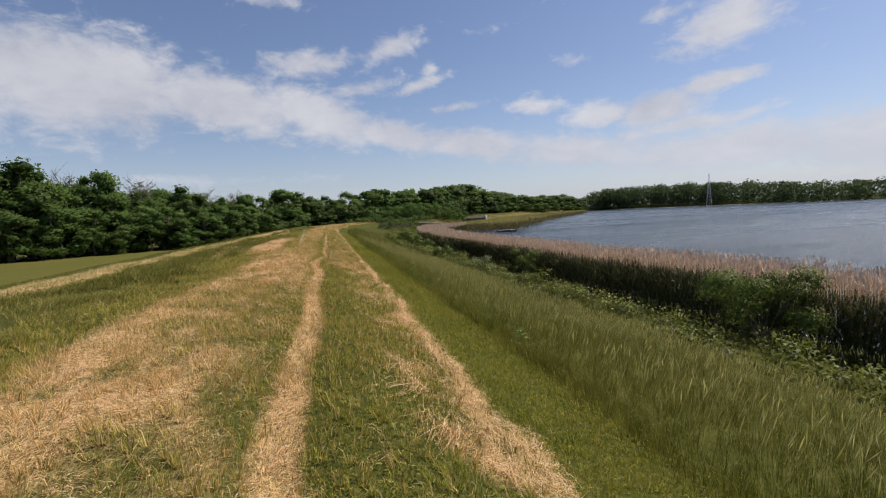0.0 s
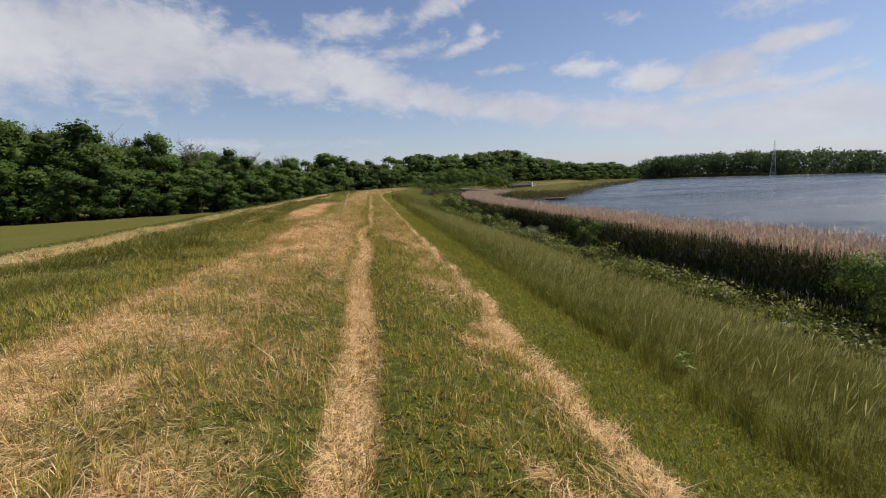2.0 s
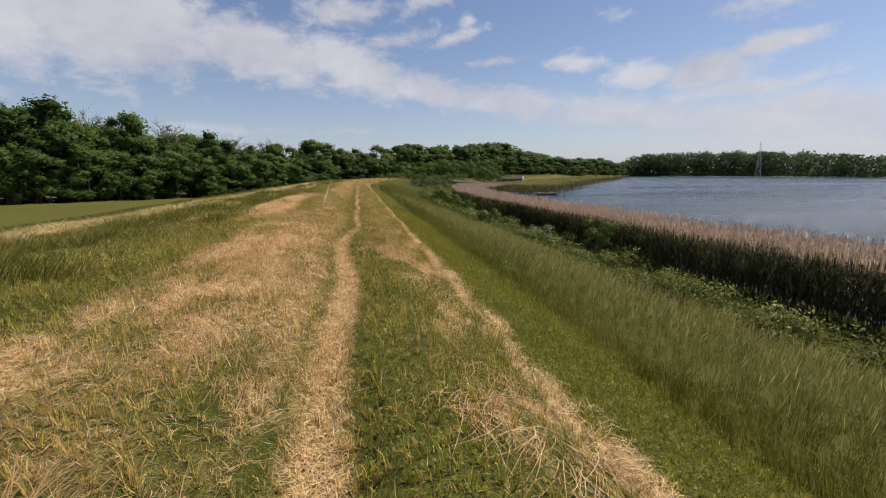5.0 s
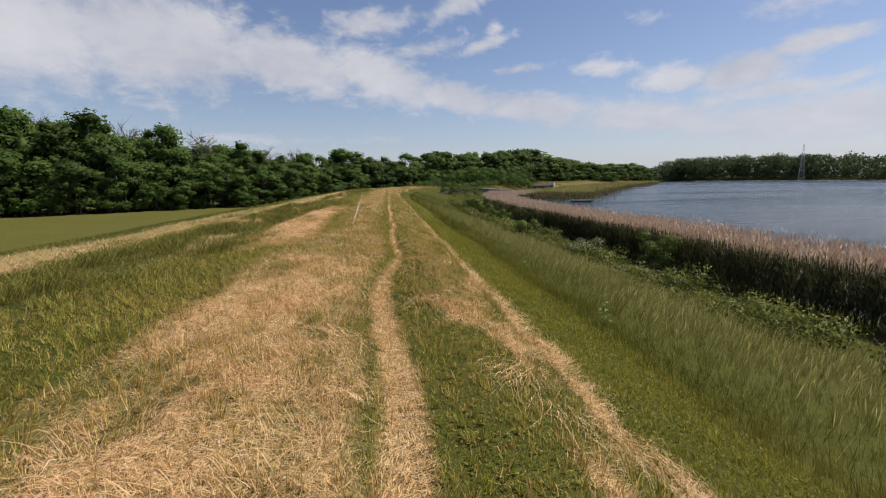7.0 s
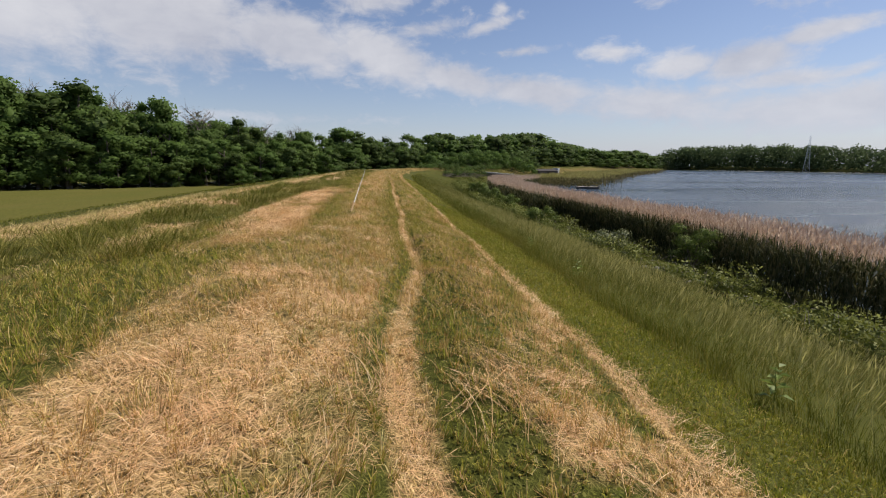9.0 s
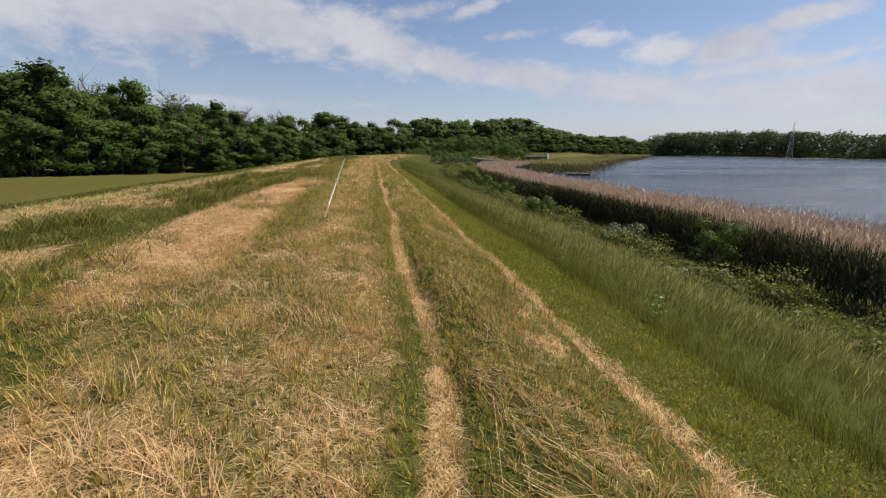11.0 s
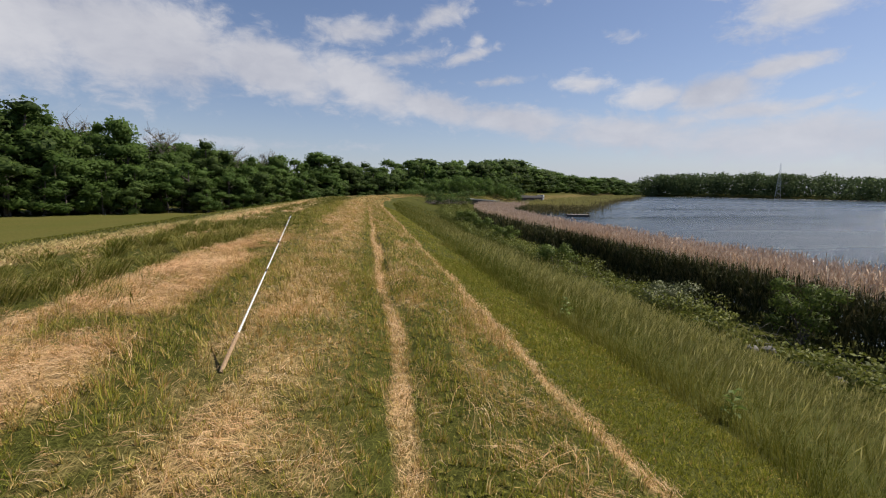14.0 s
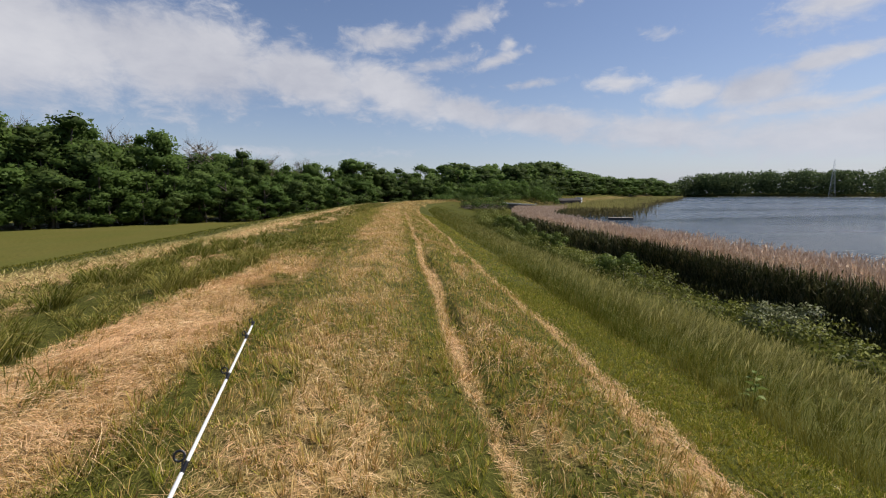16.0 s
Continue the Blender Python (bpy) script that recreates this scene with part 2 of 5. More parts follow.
BANK = leafy("bank_grass", [(0.0, (0.088, 0.096, 0.016)), (0.5, (0.173, 0.170, 0.034)), (0.85, (0.273, 0.247, 0.069)), (1.0, (0.412, 0.361, 0.135))], 0.25, 0.6, 0.4, 0.35, (0.211, 0.183, 0.052), 0.1)
MATTED = leafy("matted_grass", [(0.0, (0.11, 0.115, 0.020)), (0.5, (0.205, 0.196, 0.040)), (0.85, (0.33, 0.29, 0.085)), (1.0, (0.600, 0.504, 0.209))], 0.35, 0.6, 0.4, 0.5, (0.360, 0.300, 0.088), 0.1)
SEDGE = leafy("marsh_sedge", [(0.0, (0.06, 0.06, 0.022)), (0.5, (0.125, 0.112, 0.045)), (1.0, (0.21, 0.175, 0.08))], 0.3, 0.7, 0.3, 0.1, (0.17, 0.13, 0.06), 0.1)
PALE_HAY = leafy("pale_hay", [(0.0, (0.24, 0.20, 0.07)), (0.5, (0.44, 0.36, 0.15)), (1.0, (0.66, 0.54, 0.28))], 0.3, 0.6, 0.35, 0.4, (0.36, 0.31, 0.11), 0.1)
VERGE = leafy("verge_turf", [(0.0, (0.057, 0.071, 0.007)), (0.5, (0.194, 0.205, 0.020)), (0.85, (0.319, 0.304, 0.039)), (1.0, (0.479, 0.389, 0.088))], 0.32, 0.6, 0.3, 0.9, (0.263, 0.231, 0.037), 0.12)
REED = leafy("reed_leaf", [(0.0, (0.026, 0.035, 0.013)), (0.6, (0.070, 0.080, 0.031)), (1.0, (0.189, 0.164, 0.078))], 0.3, 0.6, 0.2, 0.6, (0.107, 0.107, 0.041), 0.15)
PLUME = leafy("reed_plume", [(0.0, (0.42, 0.275, 0.185)), (0.6, (0.64, 0.47, 0.345)), (1.0, (0.80, 0.66, 0.52))], 0.5, 0.8, 0.3, 0.35, (0.62, 0.47, 0.37), 0.05)
LEAF = leafy("tree_leaf", [(0.0, (0.054, 0.098, 0.021)), (0.5, (0.083, 0.138, 0.033)), (1.0, (0.133, 0.203, 0.052))], 0.55, 0.6, 0.4, 0.09, (0.098, 0.143, 0.036), 0.1)
LEAF_LIGHT = leafy("light_tree_leaf", [(0.0, (0.077, 0.125, 0.031)), (0.5, (0.109, 0.165, 0.041)), (1.0, (0.161, 0.227, 0.068))], 0.55, 0.6, 0.3, 0.12, (0.118, 0.162, 0.048), 0.1)
LEAF_DARK = leafy("dark_tree_leaf", [(0.0, (0.039, 0.069, 0.019)), (0.5, (0.062, 0.098, 0.026)), (1.0, (0.108, 0.150, 0.042))], 0.55, 0.6, 0.3, 0.1, (0.072, 0.100, 0.031), 0.1)
FAR_LEAF = leafy("far_leaf", [(0.0, (0.043, 0.069, 0.030)), (0.5, (0.072, 0.106, 0.045)), (1.0, (0.111, 0.147, 0.065))], 0.3, 0.8, 0.4, 0.03, (0.102, 0.129, 0.050), 0.05)
BRAMBLE = leafy("bramble_leaf", [(0.0, (0.051, 0.066, 0.011)), (0.6, (0.118, 0.137, 0.025)), (0.97, (0.202, 0.207, 0.049)), (1.0, (0.354, 0.355, 0.196))], 0.3, 0.6, 0.3, 0.8, (0.138, 0.153, 0.030), 0.15)
PALE_LEAF = leafy("pale_bush_leaf", [(0.0, (0.060, 0.076, 0.024)), (0.5, (0.136, 0.153, 0.064)), (0.85, (0.187, 0.204, 0.104)), (1.0, (0.357, 0.365, 0.256))], 0.3, 0.6, 0.3, 1.0, (0.136, 0.153, 0.064), 0.2)
BUSH = leafy("bush_leaf", [(0.0, (0.043, 0.070, 0.013)), (0.6, (0.090, 0.130, 0.024)), (1.0, (0.145, 0.177, 0.046))], 0.4, 0.6, 0.3, 1.0, (0.136, 0.174, 0.045), 0.15)
WEED = leafy("weed_leaf", [(0.0, (0.084, 0.122, 0.018)), (0.5, (0.140, 0.190, 0.036)), (1.0, (0.210, 0.258, 0.060))], 0.35, 0.5, 0.2, 2.0, (0.140, 0.190, 0.036), 0.2)
TWIG = leafy("bare_twig", [(0.0, (0.10, 0.09, 0.065)), (0.6, (0.17, 0.155, 0.115)), (1.0, (0.20, 0.20, 0.11))], 0.2, 0.8, 0.2, 0.3, (0.15, 0.15, 0.09), 0.05)
BARK = plain("bark", (0.11, 0.09, 0.07), 0.9, 0, 0.4, 4.0, 0.6)
DEADWOOD = plain("dead_wood", (0.20, 0.17, 0.14), 0.9, 0, 0.4, 6.0, 0.4)
BRUSH = plain("dead_brush", (0.085, 0.07, 0.055), 0.9, 0, 0.4, 6.0, 0.4)
STONE = plain("stone", (0.15, 0.14, 0.125), 0.85, 0, 0.3, 9.0, 0.5)
CONCRETE = plain("concrete", (0.50, 0.47, 0.42), 0.85, 0, 0.2, 3.0, 0.3)
PALE_CONCRETE = plain("pale_concrete", (0.70, 0.67, 0.62), 0.8, 0, 0.12, 3.0, 0.2)
DARK_BOARDS = plain("dark_boards", (0.075, 0.06, 0.055), 0.8, 0, 0.35, 3.0, 0.3)
ROOFING = plain("dark_roofing", (0.03, 0.026, 0.025), 0.95, 0, 0.3, 2.0, 0.3)
WHITE_PAINT = plain("white_paint", (0.78, 0.76, 0.72), 0.5, 0, 0.08, 5.0)
STEEL = plain("galvanised_steel", (0.68, 0.70, 0.74), 0.55, 0.1, 0.15, 2.0)
ROD_WHITE = plain("white_rod_lacquer", (0.86, 0.86, 0.84), 0.22, 0, 0.03, 30.0)
ROD_BLACK = plain("black_thread", (0.012, 0.012, 0.014), 0.35, 0, 0.2, 60.0)
CORK = plain("cork", (0.42, 0.28, 0.16), 0.85, 0, 0.35, 90.0, 0.3)


# ---- mesh helpers ----
def part(name, bm, mat, parent=None, label=""):
    me = bpy.data.meshes.new(name)
    bm.to_mesh(me)
    bm.free()
    me.materials.append(mat)
    ob = new(name, me)
    ob.parent = parent
    if label:
        ob["label"] = label
    return ob


def mesh_from(name, verts, faces, mat, smooth=False, normals=None):
    """A mesh from arrays; faces is a list of index arrays with 3 or 4 columns."""
    me = bpy.data.meshes.new(name)
    verts = np.asarray(verts, dtype=np.float32)
    me.vertices.add(len(verts))
    me.vertices.foreach_set("co", verts.ravel())
    loops = np.concatenate([f.ravel() for f in faces]).astype(np.int32)
    sizes = np.concatenate([np.full(len(f), f.shape[1]) for f in faces]).astype(np.int32)
    starts = np.concatenate(([0], np.cumsum(sizes)[:-1])).astype(np.int32)
    me.loops.add(len(loops))
    me.loops.foreach_set("vertex_index", loops)
    me.polygons.add(len(sizes))
    me.polygons.foreach_set("loop_start", starts)
    me.polygons.foreach_set("use_smooth", np.full(len(sizes), smooth))
    me.update(calc_edges=True)
    if normals is not None:
        me.polygons.foreach_set("use_smooth", np.full(len(sizes), True))
        me.normals_split_custom_set_from_vertices(normals.tolist())
    me.materials.append(mat)
    return me


R = np.random.default_rng(7)
GRIDS = [R.random((257, 257)) for _ in range(6)]


def vnoise(x, y, scale, k=0):
    """Smooth noise 0..1 over the plane, with lumps of about the given size in metres."""
    g = GRIDS[k]
    px, py = (np.asarray(x) / scale) % 256, (np.asarray(y) / scale) % 256
    ix, iy = px.astype(int), py.astype(int)
    fx, fy = px - ix, py - iy
    ix, iy = ix % 256, iy % 256
    fx, fy = fx * fx * (3 - 2 * fx), fy * fy * (3 - 2 * fy)
    a, b, c, d = g[ix, iy], g[ix + 1, iy], g[ix, iy + 1], g[ix + 1, iy + 1]
    return (a * (1 - fx) + b * fx) * (1 - fy) + (c * (1 - fx) + d * fx) * fy


# ---- the lie of the land ----
LAKE = -5.1
DAM = [(0, -300), (0, 78), (1, 105), (4, 130), (9, 150), (18, 168), (34, 186), (60, 224), (92, 300), (200, 450), (440, 765)]
FAR_SHORE = [(380, 900), (436, 741), (500, 377), (540, 250), (700, -300)]
PROFILE_U = [-400, -30, -27, -12.5, -11, -9.5, -7, -4, -2.4, -1.2, -0.4, 0.4, 1.4, 2.0, 3.5, 8, 11, 13, 17, 19.2, 22, 23.2, 27, 60]
PROFILE_Z = [-5, -5.0, -4.7, -0.55, -0.12, 0.12, 0.2, 0.28, 0.3, 0.24, 0.1, 0.0, -0.32, -0.5, -0.95, -2.25, -3.15, -3.65, -4.4, -4.8, -5.04, -5.6, -6.4, -7.2]


def along(x, y, line):
    """Signed distance to a line of points: positive on its right."""
    best, side = np.full(np.shape(x), 1e9), np.zeros(np.shape(x))
    for (ax, ay), (bx, by) in zip(line, line[1:]):
        dx, dy = bx - ax, by - ay
        k = np.clip(((x - ax) * dx + (y - ay) * dy) / (dx * dx + dy * dy), 0, 1)
        ox, oy = x - ax - k * dx, y - ay - k * dy
        d = np.hypot(ox, oy)
        near = d < best
        side = np.where(near, np.sign(ox * dy - oy * dx), side)
        best = np.minimum(best, d)
    return best * np.where(side == 0, 1, side)


def height(x, y):
    x, y = np.asarray(x, float), np.asarray(y, float)
    u = along(x, y, DAM)
    z = np.interp(u, PROFILE_U, PROFILE_Z)
    land = along(x, y, FAR_SHORE)
    z = np.maximum(z, np.where(land < 0, -5.2 + np.minimum(-land * 0.12, 5), -99))
    # the lake side falls a little steeper further on
    z = z + np.clip(1 - np.abs(u - 11.5) / 8, 0, 1) * np.interp(y, [5, 15, 24, 36, 70], [-0.1, -0.15, -0.25, -0.35, -0.2])
    near = np.clip(1 - np.abs(u) / 30, 0, 1)
    z = z + near * (0.10 * (vnoise(x, y, 2.3, 1) - 0.5) + 0.05 * (vnoise(x, y, 0.7, 2) - 0.5))
    z = z - 0.055 * np.exp(-((u - rut_left(y)) / 0.16) ** 2) * (y < 90)
    return z


def rut_left(y):
    y = np.asarray(y, float)
    return -0.30 - 0.12 * np.exp(-((y - 18.5) / 2.2) ** 2) + 0.16 / (1 + np.exp(-np.clip((y - 20.7) / 0.5, -60, 60))) + 0.05 * np.sin(y * 0.9)


def rut_right(y):
    y = np.asarray(y, float)
    return 1.43 + 0.04 * np.sin(y * 0.55) + 0.02 * np.sin(y * 1.7)


def steps(*spans):
    out = [spans[0][0]]
    for a, b, d in spans:
        k = max(1, round((b - a) / d))
        out += list(a + (b - a) * np.arange(1, k + 1) / k)
    return np.array(out)


def build_ground():
    xs = steps((-2500, -400, 300), (-400, -60, 20), (-60, -10, 2), (-10, -3, 0.28), (-3, 2.2, 0.09), (2.2, 4, 0.2), (4, 30, 0.7), (30, 200, 8), (200, 700, 20), (700, 2500, 300))
    ys = steps((-600, -20, 60), (-20, 0, 2), (0, 40, 0.3), (40, 110, 1), (110, 500, 8), (500, 1000, 25), (1000, 3500, 400))
    X, Y = np.meshgrid(xs, ys, indexing="ij")
    Z = height(X, Y)
    i = np.arange(len(xs) * len(ys)).reshape(len(xs), len(ys))
    f = np.stack([i[:-1, :-1], i[1:, :-1], i[1:, 1:], i[:-1, 1:]], -1).reshape(-1, 4)
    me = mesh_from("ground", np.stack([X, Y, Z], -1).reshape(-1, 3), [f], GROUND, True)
    at = me.attributes.new("straw", "FLOAT", "POINT")
    at.data.foreach_set("value", np.where(Y < 170, hayness(np.where(Y > 80, along(X, Y, DAM), X), Y), 0.3 * (np.abs(along(X, Y, DAM) - 11) < 9)).astype(np.float32).ravel())
    U = along(X, Y, DAM)
    at = me.attributes.new("rank", "FLOAT", "POINT")
    at.data.foreach_set("value", np.clip(np.maximum((U - 2.9) / 0.4, (-11.0 - U) / 2), 0, 1).astype(np.float32).ravel())
    # mask for the painted shade below the lake-side grass
    at = me.attributes.new("bank_shade", "FLOAT", "POINT")
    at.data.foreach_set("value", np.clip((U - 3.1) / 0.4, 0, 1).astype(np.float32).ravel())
    return tagged(new("ground", me), "grassy earth embankment with mown crest and meadow", "ground", kind="structure")



def build_lake():
    v = [(5, -600, LAKE), (1500, -600, LAKE), (1500, 1500, LAKE), (5, 1500, LAKE)]
    me = mesh_from("lake", v, [np.array([[0, 1, 2, 3]])], WATER)
    return tagged(new("lake", me), "grey-blue lake with small wind ripples", "lake", kind="structure")


build_lake()


# ---- grasses ----
def blades(x, y, h, w, lean, az, z0=0.0, bend=0.35, tri=True, rise=0.62):
    """Upright blades rooted on the ground: one triangle each, or a lower quad and a bent tip."""
    n = len(x)
    z = height(x, y) + z0
    face = R.random(n) * 2 * math.pi
    cx, cy = np.cos(face) * w / 2, np.sin(face) * w / 2
    dx, dy = np.cos(az) * lean * h, np.sin(az) * lean * h
    root = np.stack([x, y, z], -1)
    side = np.stack([cx, cy, np.zeros(n)], -1)
    tip = root + np.stack([dx, dy, h * np.sqrt(np.clip(1 - lean**2, 0.05, 1))], -1)
    k = np.arange(n)
    if tri:
        v = np.stack([root - side, root + side, tip], 1).reshape(-1, 3)
        return v, [np.stack([3 * k, 3 * k + 1, 3 * k + 2], -1)]
    mid = root + np.stack([dx * bend, dy * bend, h * rise], -1)
    v = np.stack([root - side, root + side, mid + side * 0.8, mid - side * 0.8, tip], 1).reshape(-1, 3)
    return v, [np.stack([5 * k, 5 * k + 1, 5 * k + 2, 5 * k + 3], -1), np.stack([5 * k + 3, 5 * k + 2, 5 * k + 4], -1)]


def clump(x, y, cell, pull):
    """Draw places together into tufts; also gives the bearing out of each tuft and the tuft's own number 0..1."""
    tx, ty = 0.81 * x + 0.59 * y, 0.81 * y - 0.59 * x
    wx = tx + 2.2 * cell * (vnoise(x, y, cell * 2.7, 2) - 0.5) + 5 * cell * (vnoise(x, y, cell * 11, 4) - 0.5)
    wy = ty + 2.2 * cell * (vnoise(x, y, cell * 2.7, 5) - 0.5) + 5 * cell * (vnoise(x, y, cell * 11, 0) - 0.5)
    ix, iy = np.floor(wx / cell).astype(int), np.floor(wy / cell).astype(int)
    cx = (ix + 0.15 + 0.7 * GRIDS[0][ix % 257, iy % 257]) * cell
    cy = (iy + 0.15 + 0.7 * GRIDS[1][ix % 257, iy % 257]) * cell
    dx, dy = 0.81 * (cx - wx) - 0.59 * (cy - wy), 0.59 * (cx - wx) + 0.81 * (cy - wy)
    return x + dx * pull, y + dy * pull, np.arctan2(-dy, -dx), GRIDS[3][ix % 257, iy % 257]


def scatter(n, x0, x1, y0, y1, power=1.0):
    """Random places, denser towards y0 for power over 1."""
    return x0 + (x1 - x0) * R.random(n), y0 + (y1 - y0) * R.random(n) ** power


def stuff(name, me, label, category):
    return tagged(new(name, me), label, category, kind="stuff")


def dam_x(y):
    return np.interp(y, [p[1] for p in DAM], [p[0] for p in DAM])


def left_edge(y):
    """Where the mown crest ends on the field side."""
    y = np.asarray(y, float)
    return -2.95 + 0.65 / (1 + np.exp(-np.clip((y - 21.5) / 0.8, -60, 60))) - 0.3 * np.clip((y - 33) / 6, 0, 1) + 0.14 * np.sin(y * 0.5)


def right_edge(x, y):
    """Where the mown crest ends on the lake side."""
    return 3.12 + 0.35 * (vnoise(x, y, 2.0, 2) - 0.5) + 0.25 * np.exp(-((np.asarray(y, float) - 29) / 5) ** 2)


def hayness(x, y):
    """How much cut straw lies at a place, 0..1."""
    x, y = np.asarray(x, float), np.asarray(y, float)
    rl, rr, le = rut_left(y), rut_right(y), left_edge(y)
    far = 1 / (1 + np.exp(-np.clip(y - 19.5, -60, 60) / 1.2))
    wl = 0.155 - 0.075 * far * (1 - 0.6 * (vnoise(x * 0 + 3, y, 1.6, 2) > 0.62))
    v = np.exp(-((x - rl + 0.05 * (vnoise(x, y, 0.3, 0) - 0.5)) / wl) ** 4) * (0.7 + 0.3 * (vnoise(x, y, 0.8, 1) > 0.3)) * (1 - far * np.clip(2.6 * (vnoise(x * 0.5, y, 0.9, 4) - 0.38), 0, np.where(y > 24, 0.4, 0.7)))
    v = np.maximum(v, np.exp(-((x - rr + 0.34 * (1 - 0.8 * far) * (vnoise(x, y, 0.55, 3) - 0.5)) / (0.10 - 0.04 * far)) ** 2) * np.clip(0.35 + 0.5 * far + 1.3 * vnoise(x * 2, y, 0.45, 1), 0, 1))
    inner = np.clip((rl - 0.15 - x) / 0.3, 0, 1) * np.clip((x - le) / 0.5, 0, 1)
    lumps = np.clip(4.2 * (0.3 * vnoise(x, y * 0.7, 0.6, 3) + 0.4 * vnoise(x, y * 0.6, 0.24, 5) + 0.3 * vnoise(x, y * 0.8, 1.5, 4) - 0.41), 0, 1)
    dry = (0.23 + 0.68 * lumps * (1 - 0.3 * far)) * (1 - 0.45 * np.exp(-((x + 0.95) / 0.3) ** 2) * np.clip((19 - y) / 2, 0, 1))
    on = 1 / (1 + np.exp(-np.clip(y - 25.8, -60, 60))) * (1 - 0.8 / (1 + np.exp(-np.clip((y - 40) / 2, -60, 60))))
    dry = dry * (1 - on) + on * (0.10 + np.exp(-((x + 1.4 + 0.4 * (vnoise(y, y, 3.0, 2) - 0.5)) / 0.62) ** 2) * (0.08 + 0.46 * lumps))
    v = np.maximum(v, inner * dry)
    # wisps raked towards the windrow
    mid = ((x > rl + 0.2) & (x < rr)) * np.clip((x - rl - 0.5) / 0.6, np.where(y > 27, 0.5, 0.05), 1)
    wisp = np.exp(-((vnoise(x * 1.3 + 0.4 * y, y * 0.8, 0.55, 4) - 0.5) / 0.08) ** 2) * np.clip(3 * (vnoise(x, y, 1.3, 1) - 0.25 + 0.2 * np.exp(-((y - 20.5) / 3) ** 2)), 0, 1)
    v = np.maximum(v, ((x > rl) & (x < rr)) * np.clip((y - 25) / 6, 0, 1) * (0.07 + 0.36 * np.clip(2.6 * (vnoise(x, y * 0.3, 0.3, 2) - 0.46), 0, 1)))
    v = np.maximum(v, mid * wisp * (1 - 0.55 * np.clip((y - 24) / 3, 0, 1)) * (0.9 - 0.4 * far + 0.35 * np.exp(-((y - 20.5) / 2.6) ** 2)))
    # unraked swath on the shoulder, broken by tufts
    row = np.exp(-((x + 3.08 + 0.12 * np.sin(y * 0.45) + 0.02 * np.clip(y - 32, 0, 12)) / (0.80 - 0.012 * np.clip(y - 26, 0, 30))) ** 6) * np.clip((y - 22.0) / 2, 0, 1) * np.clip((42 - y) / 6, 0, 1)
    v = np.maximum(v, row * np.clip(0.8 + 0.5 * np.exp(-((y - 28.5) / 2.6) ** 2) + 3.6 * (vnoise(x + 0.3 * y, y * 0.6, 0.45, 3) - 0.42), 0, 1))
    lie = (x < -4.2) * (x > -7.0) * np.clip((y - 20) / 2, 0, 1)
    streak = np.exp(-((vnoise(x + 0.5 * y, y * 0.5, 1.1, 5) - 0.5) / 0.09) ** 2)
    v = np.maximum(v, lie * streak * 0.7 * (vnoise(x, y, 2.0, 0) > 0.45))
    band = np.exp(-((x + 8.0 - 0.55 * np.clip((y - 24) / 5, 0, 1) + 0.25 * np.sin(y * 0.23)) / 1.0) ** 4)
    v = np.maximum(v, band * (0.48 + 0.45 * vnoise(x, y * 0.5, 0.8, 0)))
    return v


def near_far(n, x0, x1, y_near=2.6, y_mid=33.0, y_end=80.0, share=0.74):
    """Random places along the crest, thick where the walk goes and thinning out beyond; and a size that makes up for it."""
    y = np.where(R.random(n) < share, y_near + (y_mid - y_near) * R.random(n), y_mid + (y_end - y_mid) * R.random(n) ** 1.5)
    big = 1 + np.clip(y - 29, 0, 70) / 9
    back = R.random(n) < 0.04
    y, big = np.where(back, y_near - 12 * R.random(n), y), np.where(back, 2.0, big)
    return x0 + (x1 - x0) * R.random(n), y, big


